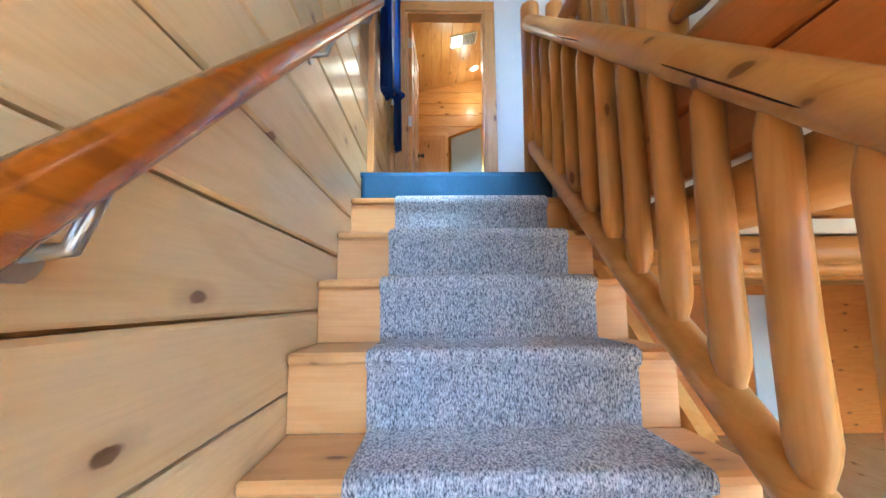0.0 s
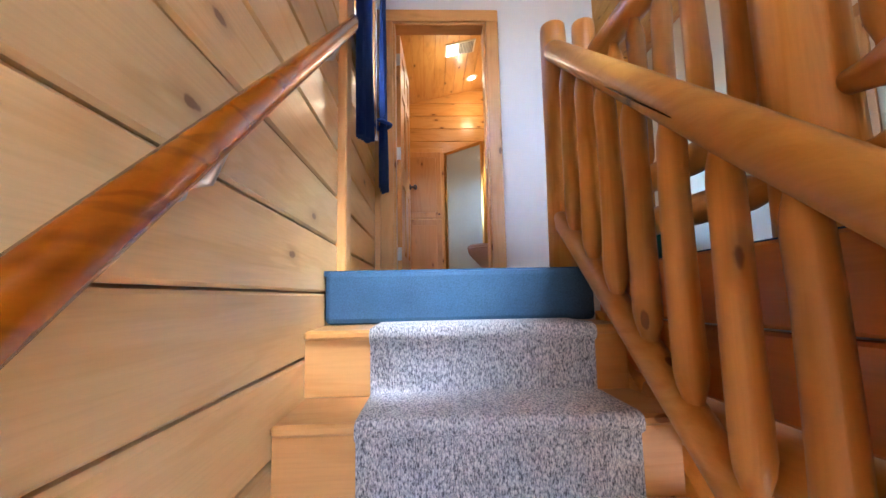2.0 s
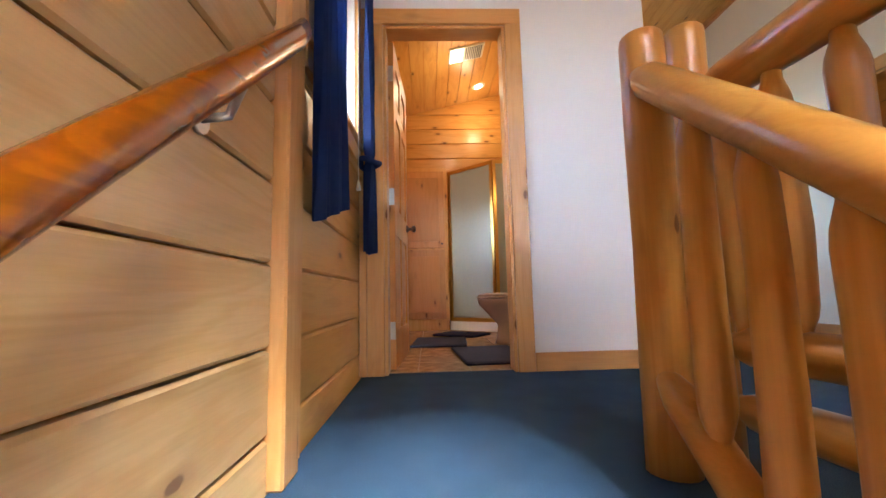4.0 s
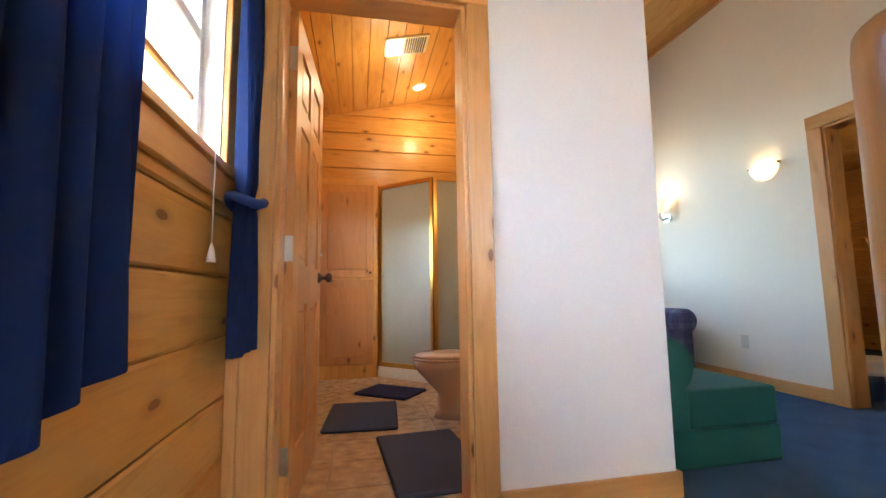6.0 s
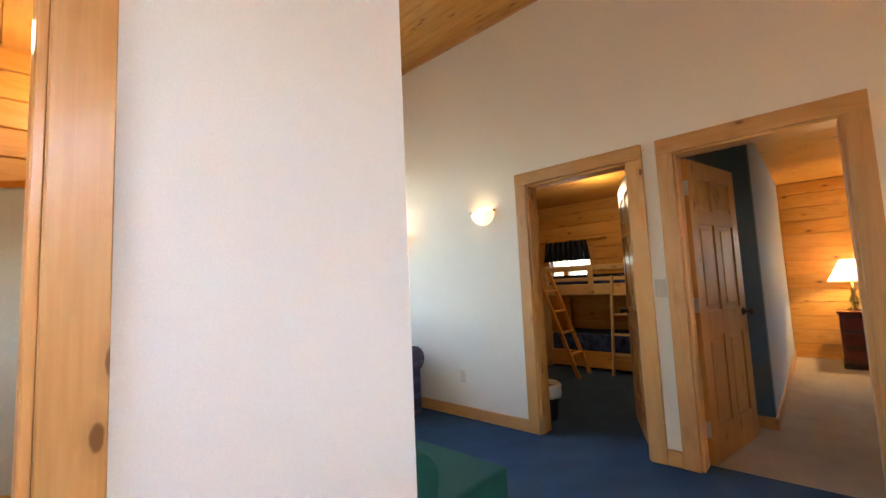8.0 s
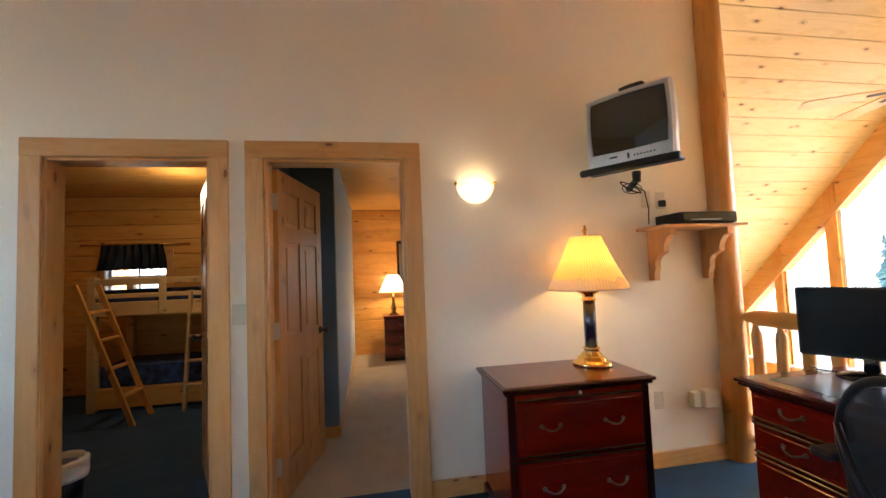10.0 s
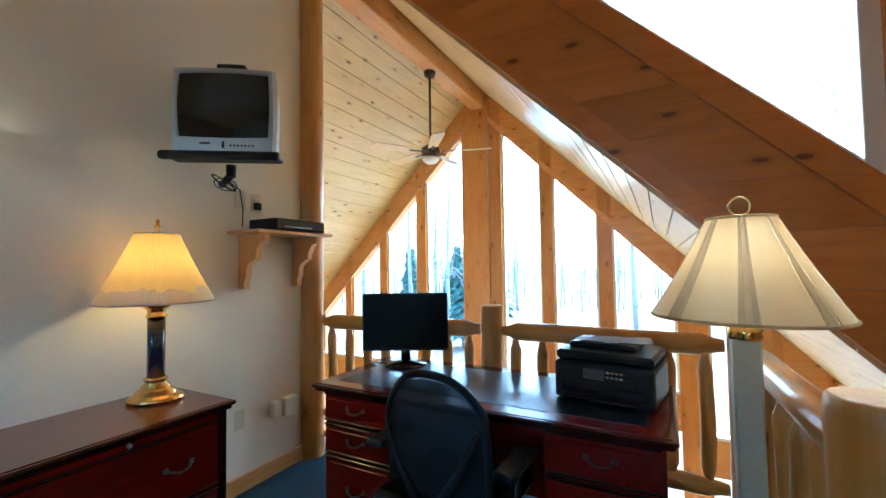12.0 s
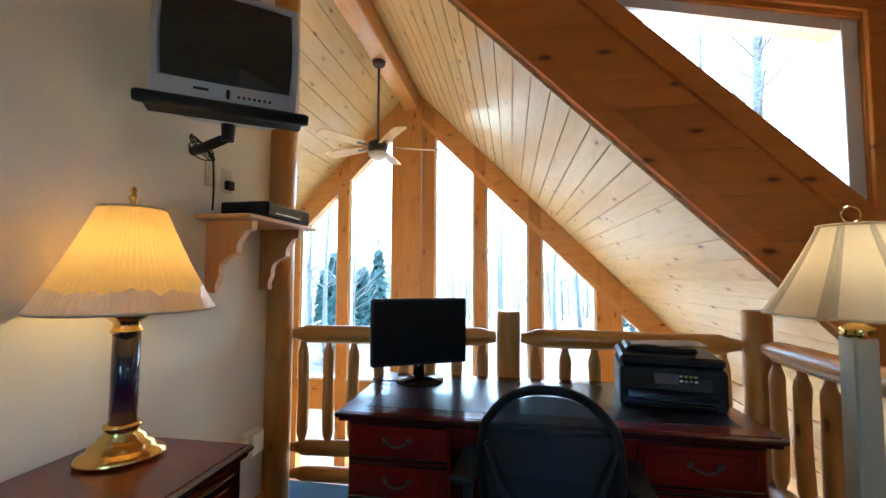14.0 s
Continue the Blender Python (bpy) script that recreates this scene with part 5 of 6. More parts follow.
tube(bm, [((-0.315, 0.06, -0.02), 0.019), ((-0.30, 0.06, -0.02), 0.023), ((0.30, 0.06, -0.02), 0.023), ((0.315, 0.06, -0.02), 0.019)], 12)
br = part("shelf_tray", bm, black, t, "black metal tray")
bm = B()
tube(bm, [((0, -0.10, -0.036), 0.03), ((0, -0.10, -0.10), 0.025)], 12)
tube(bm, [((0, -0.10, -0.085), 0.02), ((0.10, -0.28, -0.09), 0.022), ((0.16, -0.38, -0.09), 0.022)], 10)
part("swivel_arm", bm, black, br)
t = thing("sensor_bar", 3.60, 1.50, 2.362, "small black box standing on the television", "gadget", rz=35)
bm = B()
box(bm, -0.07, 0.07, -0.03, 0.03, 0.0, 0.035, 0.006)
box(bm, -0.04, 0.05, -0.035, 0.0, 0.035, 0.05, 0.005)
part("body", bm, black, t)
bm = B()
random.seed(4)
for q in range(3):
    pts = []
    for k in range(33):
        a = 2 * math.pi * k / 32
        pts.append(((3.86 - 0.02 * q, 1.36 + 0.07 * math.cos(a + q) + 0.02 * q, 1.83 + 0.035 * math.sin(a + 2 * q)), 0.003))
    tube(bm, pts, 6)
tube(bm, [((3.86, 1.34, 1.85), 0.004), ((3.90, 1.24, 1.82), 0.004), ((3.925, 1.2, 1.70), 0.004), ((3.92, 1.21, 1.60), 0.004)], 6)
tagged(part("cable_bundle", bm, black), "coiled black cables under the television", "cable")


def outlet(name, y, z, label, plug=False, two=False):
    t = thing(name, EX, y, z, label, "outlet", "wall plates")
    bm = B()
    box(bm, -0.006, 0.0, -0.036, 0.036, -0.058, 0.058, 0.003)
    pl = part("plate", bm, ivory, t)
    for s in (-1, 1):
        bm = B()
        box(bm, -0.009, -0.006, -0.017, 0.017, s * 0.024 - 0.014, s * 0.024 + 0.014, 0.002)
        part("socket", bm, ivory, pl)
    if plug:
        bm = B()
        box(bm, -0.035, -0.006, -0.022, 0.022, -0.045, 0.0, 0.005)
        part("plug", bm, black, t)
    return t


outlet("wall_outlet", 1.21, 1.77, "ivory wall plate below the television")
outlet("wall_outlet", 1.10, 1.76, "ivory outlet with a black plug", True)
outlet("wall_outlet", 1.21, 0.43, "ivory wall outlet near the cabinet")
outlet("wall_outlet", 5.55, 0.37, "ivory wall outlet near the sofa")
outlet("light_switch", 3.80, 1.14, "ivory light switch between the doorways")
t = thing("phone_jack_box", EX, 0.86, 0.42, "ivory plastic box on the wall near the post", "outlet")
bm = B()
box(bm, -0.06, 0.0, -0.055, 0.055, -0.06, 0.06, 0.008)
part("box", bm, ivory, t)
bm = B()
box(bm, -0.05, 0.0, 0.07, 0.13, -0.05, 0.05, 0.006)
part("side_box", bm, ivory, t)

# ---- bracket shelf ----
t = thing("wall_shelf", EX, 1.0, 1.55, "pine wall shelf on scrolled brackets", "shelf")
bm = B()
box(bm, -0.28, 0.0, -0.30, 0.30, 0.0, 0.02, 0.005)
part("board", bm, trim_y, t)
for y in (-0.21, 0.20):
    bm = B()
    pts = [(0.0, 0.0), (-0.23, 0.0), (-0.23, -0.045)]
    for k in range(13):
        f = k / 12
        pts.append((-0.20 + 0.13 * f + 0.016 * math.sin(f * 9.5), -0.05 - 0.20 * f - 0.02 * math.sin(f * 6.3)))
    pts += [(-0.055, -0.29), (-0.055, -0.33), (0.0, -0.33)]
    prism(bm, pts, "y", y - 0.02, y + 0.02)
    part("bracket", bm, trim_z, t)
t = thing("video_player", EX - 0.15, 0.97, 1.57, "black video player on the wall shelf", "player")
bm = B()
box(bm, -0.12, 0.12, -0.20, 0.20, 0.005, 0.075, 0.005)
part("body", bm, black, t)
bm = B()
box(bm, -0.125, -0.119, -0.19, 0.19, 0.012, 0.068, 0.002)
part("front", bm, black_gloss, t)
bm = B()
box(bm, -0.127, -0.124, -0.08, 0.14, 0.022, 0.028)
part("tray_line", bm, silver, t)

# ---- ceiling fan ----
t = thing("ceiling_fan", 3.95, -1.22, 3.58, "bronze ceiling fan with pale blades", "fan")
bm = B()
lathe(bm, [(0.02, -0.07), (0.06, -0.05), (0.07, -0.01), (0.07, 0.0)], 20)
part("canopy", bm, bronze, t)
bm = B()
tube(bm, [((0, 0, -0.06), 0.013), ((0, 0, -0.86), 0.013)], 10)
part("rod", bm, bronze, t)
bm = B()
lathe(bm, [(0.02, -0.84), (0.05, -0.86), (0.10, -0.89), (0.11, -0.94), (0.09, -0.985), (0.04, -1.0)], 24)
mt = part("motor", bm, bronze, t)
bm = B()
lathe(bm, [(0.10, -0.995), (0.095, -1.03), (0.06, -1.065), (0.01, -1.08)], 24)
part("light_bowl", bm, fan_glass, mt, "opal glass bowl")
for k in range(5):
    a = radians(54 + 72 * k)
    m = Matrix.Translation((0, 0, -0.935)) @ Matrix.Rotation(a, 4, "Z") @ Matrix.Rotation(radians(11), 4, "X")
    bm = B()
    prism(bm, [(0.18, -0.055), (0.64, -0.075), (0.69, -0.055), (0.69, 0.055), (0.64, 0.075), (0.18, 0.055)], "z", -0.004, 0.004)
    bmesh.ops.transform(bm, matrix=m, verts=bm.verts[:])
    bl = part("blade", bm, bunk_pine, t)
    bm = B()
    box(bm, 0.09, 0.26, -0.018, 0.018, -0.010, -0.004, 0.002)
    bmesh.ops.transform(bm, matrix=m, verts=bm.verts[:])
    part("blade_iron", bm, bronze, bl)

# ---- seats in the alcove ----
t = thing("foam_chair", 2.25, 4.55, 0.0, "dark green folding foam chair", "chair")
for nm, b in (("base_cushion", (-0.38, 0.37, -0.37, 0.37, 0.0, 0.175)), ("seat_cushion", (-0.14, 0.36, -0.37, 0.37, 0.178, 0.36)), ("back_base", (-0.38, -0.145, -0.37, 0.37, 0.178, 0.37))):
    bm = B()
    box(bm, *b, 0.018)
    part(nm, bm, green_cloth, t)
bm = B()
tube(bm, [((-0.24, -0.37, 0.475), 0.125), ((-0.24, -0.35, 0.475), 0.138), ((-0.24, 0.35, 0.475), 0.138), ((-0.24, 0.37, 0.475), 0.125)], 20)
part("bolster", bm, green_cloth, t)
t = thing("plaid_sofa", 2.95, 6.38, 0.0, "blue grey plaid sofa with rolled arms", "sofa")
bm = B()
box(bm, -0.85, 0.80, -0.40, 0.42, 0.0, 0.30, 0.03)
part("base", bm, plaid, t)
for s in (-1, 1):
    bm = B()
    box(bm, s * 0.74 - 0.085, s * 0.74 + 0.085, -0.44, 0.42, 0.0, 0.50, 0.03)
    tube(bm, [((s * 0.75, -0.45, 0.53), 0.11), ((s * 0.75, -0.43, 0.53), 0.12), ((s * 0.75, 0.42, 0.53), 0.12)], 18)
    part("arm", bm, plaid, t)
for x in (-0.33, 0.33):
    bm = B()
    box(bm, x - 0.325, x + 0.325, -0.44, 0.20, 0.30, 0.46, 0.04)
    part("seat_cushion", bm, plaid, t)
    bm = B()
    box(bm, x - 0.325, x + 0.325, 0.14, 0.34, 0.42, 0.80, 0.06)
    part("back_cushion", bm, plaid, t)
bm = B()
box(bm, -0.80, 0.80, 0.30, 0.46, 0.1, 0.76, 0.05)
part("back", bm, plaid, t)

# ---- bathroom ----
bm = B()
box(bm, WX, 0.76, 6.72, NY - 0.03, 0.0, 2.02, 0.003)
tall = thing("linen_cabinet", 0.45, 6.72, 0.0, "tall built-in pine linen cabinet", "cabinet")
part("body", bm, pine_z, tall, world=True)
for x0, x1, z0, z1 in ((0.19, 0.72, 0.14, 0.98), (0.19, 0.72, 1.0, 1.96)):
    bm = B()
    box(bm, x0, x1, 6.70, 6.72, z0, z1, 0.004)
    dd = part("door", bm, door_pine, tall, world=True)
    bm = B()
    box(bm, x0 + 0.07, x1 - 0.07, 6.693, 6.70, z0 + 0.08, z1 - 0.08, 0.006)
    part("panel", bm, door_pine, tall, world=True)
    bm = B()
    tube(bm, [((x1 - 0.035, 6.70, 1.05), 0.008), ((x1 - 0.035, 6.685, 1.05), 0.013), ((x1 - 0.035, 6.675, 1.05), 0.010)], 10)
    part("knob", bm, black, tall, world=True)
sh = thing("shower_enclosure", 1.3, 6.5, 0.0, "gold framed corner shower with frosted panes", "shower")
P = [Vector((0.785, 6.76)), Vector((1.27, 6.29)), Vector((1.70, 6.29))]
bm = B()
prism(bm, [(0.77, NY - 0.03), (0.77, 6.74), (1.26, 6.265), (1.703, 6.265), (1.703, NY - 0.03)], "z", 0.003, 0.11)
part("tray", bm, white_paint, sh, "white shower tray", world=True)
for a, b in zip(P, P[1:]):
    d = (b - a).normalized()
    n = Vector((-d.y, d.x))
    def quad(u, v, w):
        p, q = a + d * u, a + d * v
        return [tuple(p + n * w), tuple(q + n * w), tuple(q - n * w), tuple(p - n * w)]
    L = (b - a).length
    bm = B()
    for u in (0.0, L - 0.035):
        prism(bm, quad(u, u + 0.035, 0.018), "z", 0.11, 1.96)
    prism(bm, quad(0.035, L - 0.035, 0.016), "z", 0.11, 0.155)
    prism(bm, quad(0.035, L - 0.035, 0.016), "z", 1.92, 1.96)
    fr = part("frame", bm, gold_frame, sh, "gold metal frame", world=True)
    bm = B()
    prism(bm, quad(0.035, L - 0.035, 0.004), "z", 0.155, 1.92)
    part("pane", bm, frosted, sh, "frosted glass pane", world=True)
t = thing("toilet", 1.25, 5.28, 0.002, "bone coloured porcelain toilet with closed lid", "toilet")


def oval(bm, st, n=28):
    loops = []
    for cx, ax, ay, z in st:
        loops.append([bm.verts.new((cx + ax * math.cos(2 * math.pi * k / n), ay * math.sin(2 * math.pi * k / n), z)) for k in range(n)])
    for l0, l1 in zip(loops, loops[1:]):
        for k in range(n):
            bm.faces.new((l0[k], l0[(k + 1) % n], l1[(k + 1) % n], l1[k])).smooth = True
    bm.faces.new(list(reversed(loops[0])))
    bm.faces.new(loops[-1])
    return bm


part("bowl", oval(B(), [(0.02, 0.20, 0.115, 0), (0.03, 0.19, 0.105, 0.05), (0.02, 0.17, 0.095, 0.16), (-0.02, 0.22, 0.14, 0.26), (-0.05, 0.255, 0.175, 0.33), (-0.055, 0.265, 0.185, 0.375), (-0.055, 0.255, 0.178, 0.385)]), porcelain, t)
part("seat", oval(B(), [(-0.055, 0.262, 0.185, 0.386), (-0.055, 0.27, 0.19, 0.395), (-0.055, 0.265, 0.186, 0.405)]), porcelain, t)
part("lid", oval(B(), [(-0.05, 0.262, 0.184, 0.407), (-0.05, 0.266, 0.187, 0.418), (-0.05, 0.24, 0.165, 0.430), (-0.05, 0.14, 0.09, 0.434)]), porcelain, t)
bm = B()
box(bm, 0.22, 0.42, -0.23, 0.23, 0.36, 0.72, 0.03)
tk = part("tank", bm, porcelain, t)
bm = B()
box(bm, 0.21, 0.43, -0.24, 0.24, 0.72, 0.76, 0.012)
part("tank_lid", bm, porcelain, tk)


def bath_mat(x, y, w, l, rz, material, label):
    bm = B()
    box(bm, -w / 2, w / 2, -l / 2, l / 2, 0.0, 0.022, 0.010)
    ob = part("bath_mat", bm, material)
    ob.location, ob.rotation_euler = (x, y, 0.006), (0, 0, radians(rz))
    tagged(ob, label, "mat", "bath mats")


bath_mat(0.92, 4.58, 0.45, 0.75, 4, mat_grey, "slate blue bath mat near the doorway")
bath_mat(0.60, 5.40, 0.47, 0.62, -4, mat_grey, "slate blue bath mat on the tiles")
bath_mat(0.84, 6.03, 0.36, 0.50, 52, mat_navy, "dark navy bath mat beside the shower")
hb = thing("baseboard_heater", WX, 5.8, 0.0, "white metal baseboard heater along the wall", "heater")
bm = B()
lo = [(WX, 0.02), (WX + 0.05, 0.02), (WX + 0.055, 0.12), (WX + 0.03, 0.18), (WX, 0.185)]
a, b = [bm.verts.new((p[0], 4.95, p[1])) for p in lo], [bm.verts.new((p[0], 6.65, p[1])) for p in lo]
for k in range(5):
    bm.faces.new((a[k], a[(k + 1) % 5], b[(k + 1) % 5], b[k]))
bm.faces.new(a)
bm.faces.new(b)
part("cover", bm, white_paint, hb, world=True)
bm = B()
box(bm, WX + 0.035, WX + 0.058, 4.97, 6.63, 0.125, 0.135)
part("slot", bm, black, hb, world=True)
bm = curtain(WX + 0.05, 5.5, 6.25, 1.62, 1.98, 7)
tagged(part("window_valance", bm, white_paint), "white cloth valance on the bathroom window", "valance")
bm = B()
tube(bm, [((WX, 6.3, 1.22), 0.012), ((WX + 0.07, 6.3, 1.22), 0.012), ((WX + 0.07, 6.62, 1.22), 0.012), ((WX, 6.62, 1.22), 0.012)], 8)
tagged(part("towel_bar", bm, steel), "metal towel bar on the bathroom wall", "towel bar")


def ceiling_disc(x, y, r):
    t = thing("recessed_spot", x, y, dormer(x), "lit recessed ceiling spot", "lamp")
    bm = B()
    lathe(bm, [(r * 0.8, -0.004), (r, -0.006), (r * 1.25, -0.004), (r * 1.3, 0.002)], 24)
    part("ring", bm, white_paint, t)
    bm = B()
    lathe(bm, [(0.001, -0.012), (r * 0.8, -0.008)], 24)
    part("lens", bm, spot_glow, t)
    t.rotation_euler = (0, -math.atan(0.232), 0)


ceiling_disc(1.18, 6.55, 0.065)
lamp("recessed_spot_light", 1.18, 6.55, dormer(1.18) - 0.4, 0.42, (1.0, 0.72, 0.42), 0.06)
t = thing("bath_fan_light", 0.95, 5.75, dormer(0.95), "lit ceiling fan light with grille", "lamp")
t.rotation_euler = (0, -math.atan(0.232), 0)
bm = B()
box(bm, -0.19, 0.19, -0.13, 0.13, -0.015, 0.002, 0.004)
part("frame", bm, ivory, t)
bm = B()
box(bm, -0.17, -0.04, -0.11, 0.11, -0.022, -0.015, 0.003)
part("lens", bm, spot_glow, t)
for k in range(9):
    bm = B()
    box(bm, -0.01 + 0.02 * k, 0.0 + 0.02 * k, -0.11, 0.11, -0.021, -0.015)
    part("slat", bm, bronze, t)
lamp("bath_fan_lamp", 0.87, 5.75, dormer(0.87) - 0.4, 0.42, (1.0, 0.76, 0.46), 0.08)
t = thing("vanity_light", 1.70, 4.75, 1.9, "lit vanity light on the bathroom wall", "lamp")
bm = B()
box(bm, -0.04, 0.0, -0.25, 0.25, -0.04, 0.04, 0.006)
part("bar", bm, brass, t)
for y in (-0.17, 0.0, 0.17):
    bm = B()
    bmesh.ops.create_uvsphere(bm, u_segments=16, v_segments=10, radius=0.05, matrix=Matrix.Translation((-0.09, y, 0)))
    part("globe", bm, bulb_glow, t)
lamp("vanity_lamp", 1.5, 4.75, 1.9, 0.35, (1.0, 0.68, 0.36), 0.08)

# ---- bunk room ----
t = thing("bunk_bed", 6.75, 5.0, 0.0, "pale pine bunk bed with blue bedding", "bed")
bx = lambda nm, m, *b: part(nm, box(B(), *b, 0.006), m, t)
for x in (-0.30, 0.42):
    for y in (-1.0, 1.0):
        bx("bunk_post", bunk_pine, x - 0.04, x + 0.04, y - 0.04, y + 0.04, 0, 1.42)
bx("side_board", pine_y, -0.33, -0.29, -0.96, 0.96, 0.03, 0.24)
bx("side_board", bunk_pine, -0.34, -0.30, -0.96, 0.96, 1.0, 1.15)
bx("guard_rail", bunk_pine, -0.34, -0.31, -0.96, 0.96, 1.19, 1.24)
bx("guard_rail", bunk_pine, -0.34, -0.31, -0.96, 0.96, 1.33, 1.40)
for y in (-0.5, 0.3):
    bx("guard_post", bunk_pine, -0.37, -0.34, y - 0.035, y + 0.035, 1.0, 1.41)
bx("mattress", blue_bed, -0.27, 0.40, -0.95, 0.95, 0.24, 0.46)
bx("mattress", blue_bed, -0.27, 0.40, -0.95, 0.95, 1.05, 1.28)
bx("slat_base", pine_y, -0.29, 0.42, -0.96, 0.96, 0.98, 1.0)


def ladder(x, y, top, lean, material, label, rz=0):
    t = thing("bunk_ladder", x, y, 0.0, label, "ladder", "bunk ladders", rz)
    for s in (-1, 1):
        bm = B()
        prism(bm, [(0, 0), (0.05, 0), (lean + 0.05, top), (lean, top)], "y", s * 0.17 - 0.014, s * 0.17 + 0.014)
        part("side", bm, material, t)
    for k in range(1, 5):
        f = k / 5
        bm = B()
        box(bm, lean * f, lean * f + 0.06, -0.156, 0.156, top * f - 0.012, top * f + 0.012, 0.003)
        part("rung", bm, material, t)


ladder(6.05, 5.30, 1.35, 0.50, pine_z, "leaning orange pine bunk ladder", 90)
ladder(6.20, 4.85, 1.25, 0.18, bunk_pine, "pale pine ladder against the bunk bed")
bm = curtain(7.22, 5.62, 6.42, 1.52, 1.85, 8)
tagged(part("window_valance", bm, black), "black cloth valance above the bunk room window", "valance")
bm = B()
tube(bm, [((7.22, 5.35, 1.84), 0.010), ((7.22, 6.6, 1.84), 0.010)], 8)
tagged(part("curtain_rod", bm, brass), "thin brass curtain rod in the bunk room", "rod")
t = thing("waste_bin", 4.34, 4.93, 0.0, "dark waste bin with a white liner", "bin")
bm = B()
lathe(bm, [(0.10, 0.0), (0.125, 0.27), (0.12, 0.27)], 20)
part("bucket", bm, plain("dark blue bin", (0.02, 0.03, 0.07), 0.4), t)
bm = B()
lathe(bm, [(0.132, 0.19), (0.142, 0.22), (0.136, 0.26), (0.145, 0.29), (0.12, 0.31), (0.10, 0.26), (0.09, 0.2)], 26)
for v in bm.verts:
    v.co += Vector((noise.noise(v.co * 30), noise.noise(v.co * 33), noise.noise(v.co * 27))) * 0.012
part("liner", bm, white_paint, t, "crumpled white plastic liner")
lamp("bunk_room_light", 5.9, 4.9, 2.2, 0.8, (1.0, 0.75, 0.5), 0.15)

# ---- bedroom ----
t = thing("night_stand", 8.12, 2.60, 0.0, "dark red wooden nightstand with drawers", "nightstand", rz=90)
bm = B()
box(bm, -0.28, 0.28, -0.22, 0.20, 0.05, 0.66, 0.004)
part("body", bm, mahogany, t)
bm = B()
box(bm, -0.30, 0.30, -0.24, 0.24, 0.66, 0.69, 0.006)
part("top", bm, mahogany, t)
for k in range(3):
    drawer(t, -0.25, 0.25, 0.08 + 0.19 * k, 0.25 + 0.19 * k, 0.20, (0.5,))
bm = B()
box(bm, -0.29, 0.29, -0.23, 0.23, 0.0, 0.06, 0.006)
part("plinth", bm, mahogany_dark, t)
t = thing("bedside_lamp", 8.12, 2.72, 0.69, "lit brass bedside lamp with white shade", "lamp")
bm = B()
lathe(bm, [(0.08, 0), (0.08, 0.015), (0.03, 0.04), (0.045, 0.09), (0.05, 0.13), (0.02, 0.2), (0.03, 0.25), (0.012, 0.29), (0.01, 0.4)], 20)
part("base", bm, brass, t)
bm = B()
lathe(bm, [(0.23, 0.36), (0.17, 0.47), (0.09, 0.63)], 28)
bmesh.ops.delete(bm, geom=[f for f in bm.faces if len(f.verts) > 4], context="FACES_ONLY")
part("shade", bm, shade_material("white lamp shade", (0.85, 0.74, 0.58), 0.5), t, "white cone shade")
lamp("bedside_light", 8.12, 2.72, 1.19, 1.6, (1.0, 0.66, 0.36), 0.03)
t = thing("wall_mirror", 8.57, 2.42, 1.15, "dark framed mirror on the pine wall", "mirror")
bm = B()
box(bm, -0.03, 0.0, -0.2, 0.2, 0.0, 0.75, 0.006)
part("mirror_frame", bm, mahogany_dark, t)
bm = B()
box(bm, -0.034, -0.03, -0.16, 0.16, 0.05, 0.70)
part("mirror_glass", bm, plain("mirror", (0.8, 0.8, 0.8), 0.03, 1.0, amount=0.02, bump=0), t)

# ---- outside: woods beyond the windows ----
random.seed(11)


def bare_tree(x, y, h, name="tree"):
    t = thing(name, x, y, LOW - 0.9, "tall bare grey tree in the woods", "tree", "bare trees")
    bm = B()
    lean = random.uniform(-0.4, 0.4)
    trunk = [((lean * f + 0.1 * math.sin(5 * f), 0.2 * f, h * f), 0.17 * (1 - 0.9 * f) * h / 13 + 0.012) for f in [k / 8 for k in range(9)]]
    tube(bm, trunk, 8, 0.02)
    part("trunk", bm, bark, t)
    bm = B()
    for k in range(22):
        f = random.uniform(0.28, 0.97)
        a = random.uniform(0, 6.28)
        L = (1.05 - f) * h * random.uniform(0.25, 0.5)
        p = Vector((lean * f, 0.2 * f, h * f))
        d = Vector((math.cos(a), math.sin(a), random.uniform(0.5, 1.1))).normalized()
        q = p + d * L * 0.5
        e = q + (d + Vector((random.uniform(-0.4, 0.4), random.uniform(-0.4, 0.4), 0.3))).normalized() * L * 0.5
        tube(bm, [(p, 0.035), (q, 0.022), (e, 0.006)], 5)
        for j in range(4):
            s = q.lerp(e, random.random())
            tube(bm, [(s, 0.010), (s + Vector((random.uniform(-1, 1), random.uniform(-1, 1), random.uniform(0, 1))) * L * 0.25, 0.003)], 4)
    part("limbs", bm, bark, t)


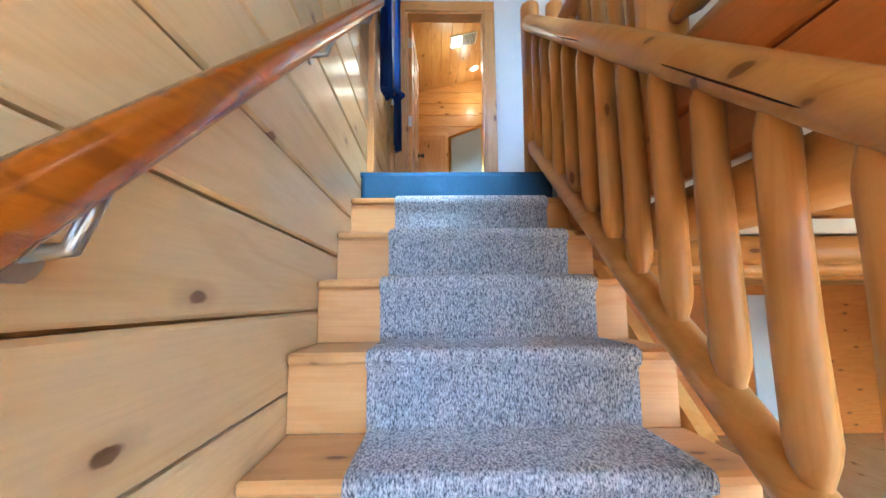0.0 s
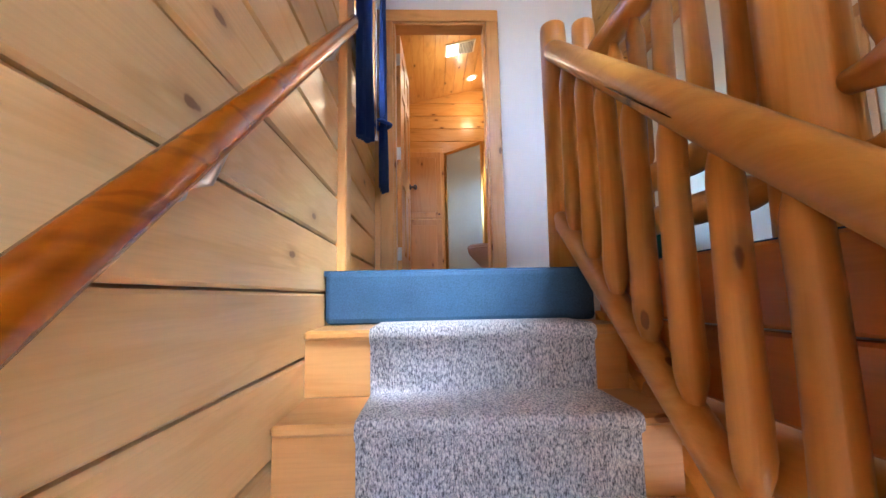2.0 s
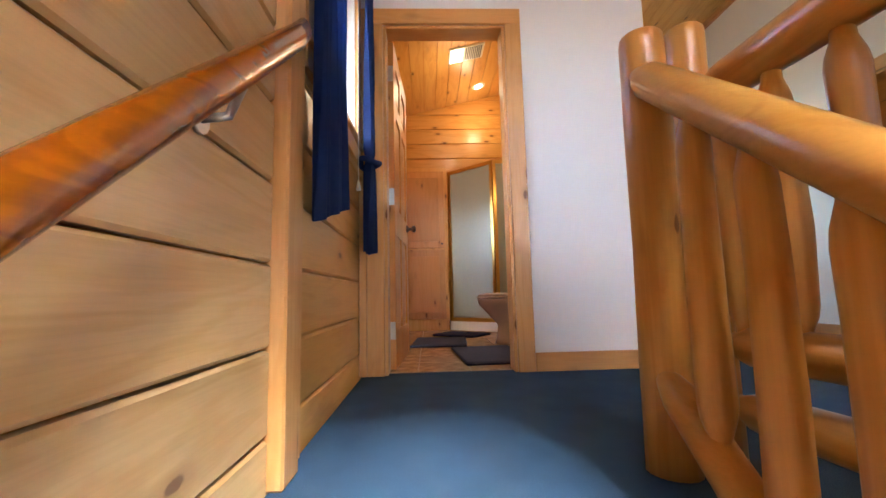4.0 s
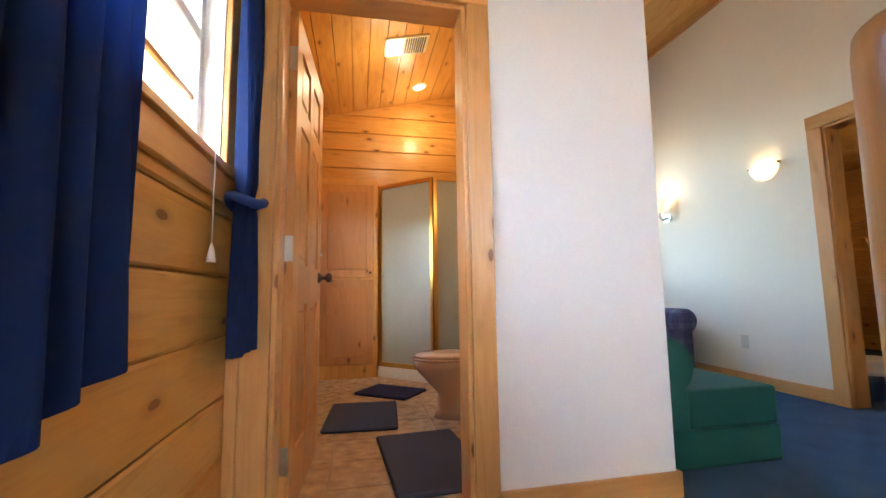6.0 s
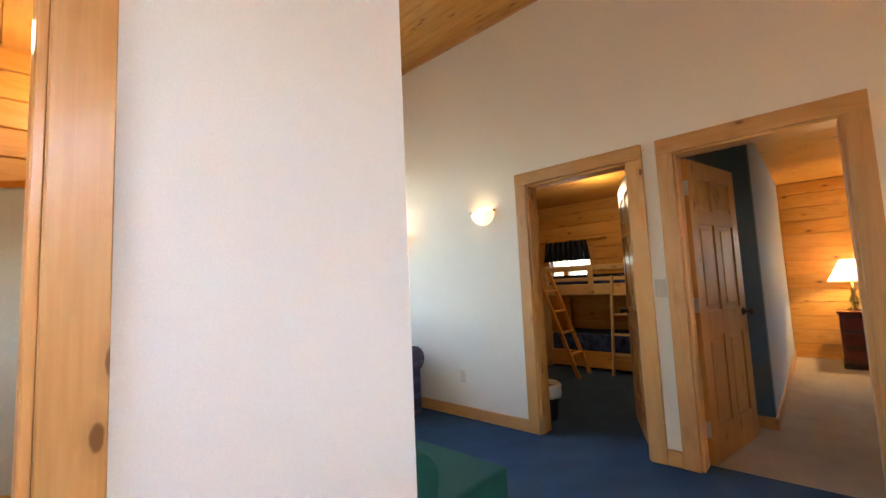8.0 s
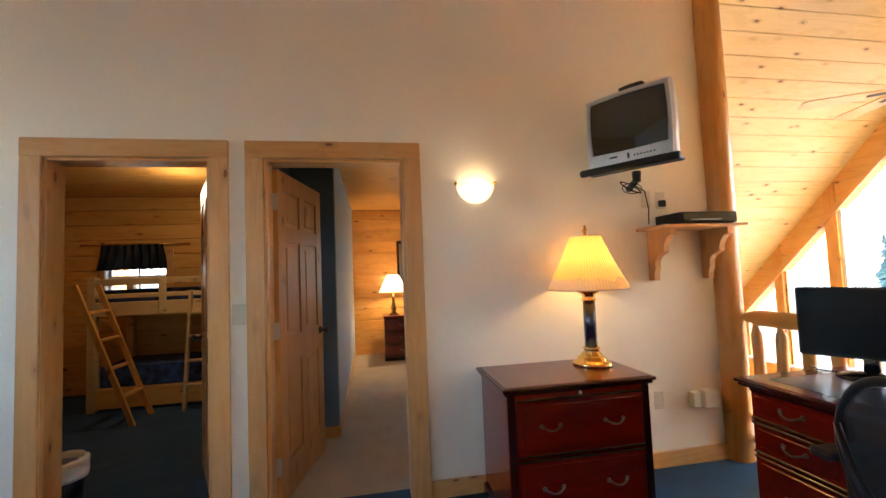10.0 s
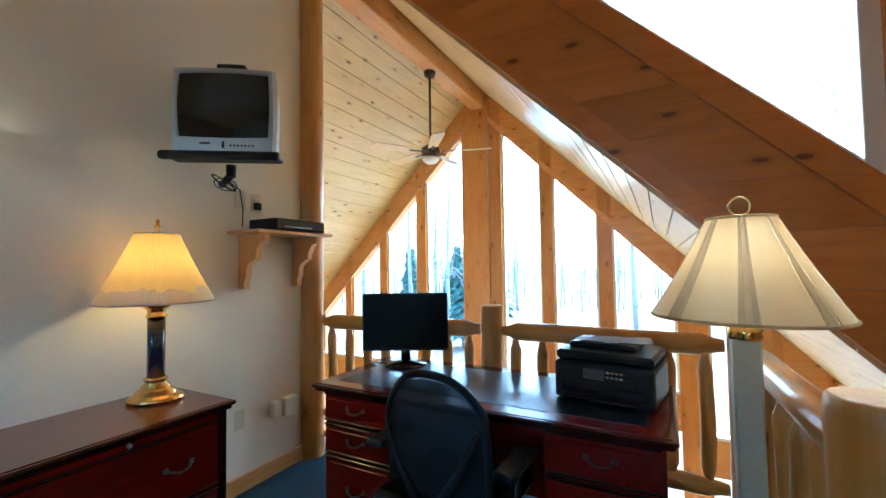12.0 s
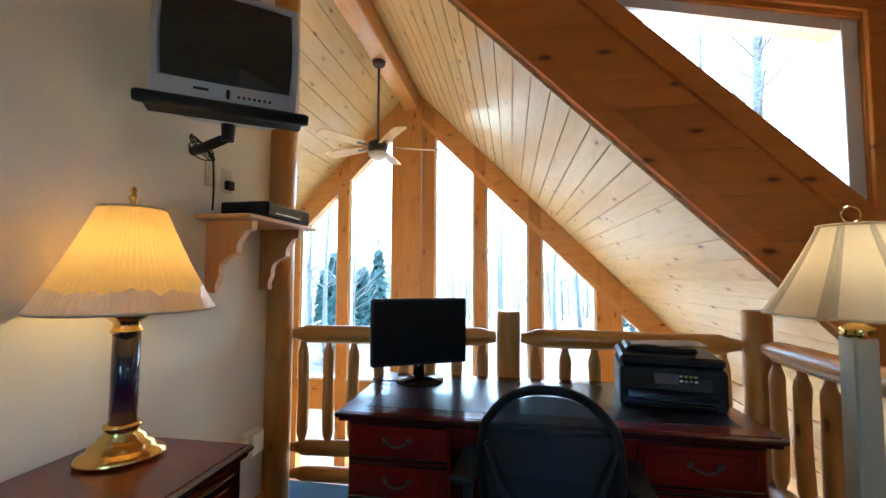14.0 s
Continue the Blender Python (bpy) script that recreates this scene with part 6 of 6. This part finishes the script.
def conifer(x, y, h):
    t = thing("conifer", x, y, LOW - 0.9, "dark green conifer in the woods", "tree", "conifers")
    bm = B()
    tube(bm, [((0, 0, 0), 0.16), ((0, 0, h * 0.95), 0.02)], 7)
    part("trunk", bm, bark, t)
    bm = B()
    for k in range(420):
        f = random.random() ** 0.8
        z = h * (0.1 + 0.88 * f)
        r = (1 - f) * h * 0.2 * random.uniform(0.3, 1.0) + 0.05
        a = random.uniform(0, 6.28)
        c = Vector((r * math.cos(a), r * math.sin(a), z))
        s = random.uniform(0.14, 0.34)
        out = Vector((math.cos(a), math.sin(a), -0.5)) * s * 1.5
        side = Vector((-math.sin(a), math.cos(a), 0)) * s
        vs = [bm.verts.new(p) for p in (c - side, c + side, c + out + side * 0.2, c + out - side * 0.2, c + Vector((0, 0, s * 0.5)))]
        bm.faces.new((vs[0], vs[1], vs[2], vs[3]))
        bm.faces.new((vs[0], vs[4], vs[1]))
        bm.faces.new((vs[1], vs[4], vs[2]))
        bm.faces.new((vs[3], vs[4], vs[0]))
    part("crown", bm, needles, t)


for k in range(34):
    bare_tree(random.uniform(-22, 34), random.uniform(-48, -17), random.uniform(9, 15))
for k in range(8):
    conifer(random.uniform(6, 22), random.uniform(-34, -18), random.uniform(4.5, 7.5))
for k in range(3):
    conifer(random.uniform(-14, 2), random.uniform(-40, -30), random.uniform(6, 9))
for k in range(10):
    bare_tree(random.uniform(-24, -9), random.uniform(-12, 10), random.uniform(9, 14))

for k in range(9):
    bare_tree(random.uniform(-12, -2.5), random.uniform(-16, -5), random.uniform(13, 18))

bm = B()
for k in range(260):
    x, y, h = random.uniform(-45, 50), random.uniform(-75, -38), random.uniform(3.5, 7.5)
    lean = random.uniform(-0.6, 0.6)
    tube(bm, [((x, y, LOW - 0.9), 0.09), ((x + lean * 0.5, y, LOW + h * 0.5), 0.06), ((x + lean, y, LOW + h), 0.02)], 5)
    for j in range(12):
        f = random.uniform(0.3, 0.97)
        p = Vector((x + lean * f, y, LOW + h * f))
        d = Vector((random.uniform(-1, 1), random.uniform(-0.4, 0.4), random.uniform(0.4, 1.3))) * (1.15 - f) * h * 0.28
        tube(bm, [(p, 0.04), (p + d * 0.6, 0.025), (p + d + Vector((random.uniform(-0.3, 0.3), 0, 0.3)), 0.012)], 4)
tagged(part("far_woods", bm, bark), "pale bare woods far behind the house", "woods", kind="stuff")

# ---- bathroom tiles ----
me = mesh_of("tile", box(B(), -0.146, 0.146, -0.146, 0.146, 0.0, 0.006, 0.0015), tile)
for i in range(6):
    for j in range(9):
        x, y = WX + 0.15 + 0.3 * i, 4.22 + 0.3 * j
        if x < 1.70:
            share("tile", me, bath_floor, Matrix.Translation((x, y, 0.0)))
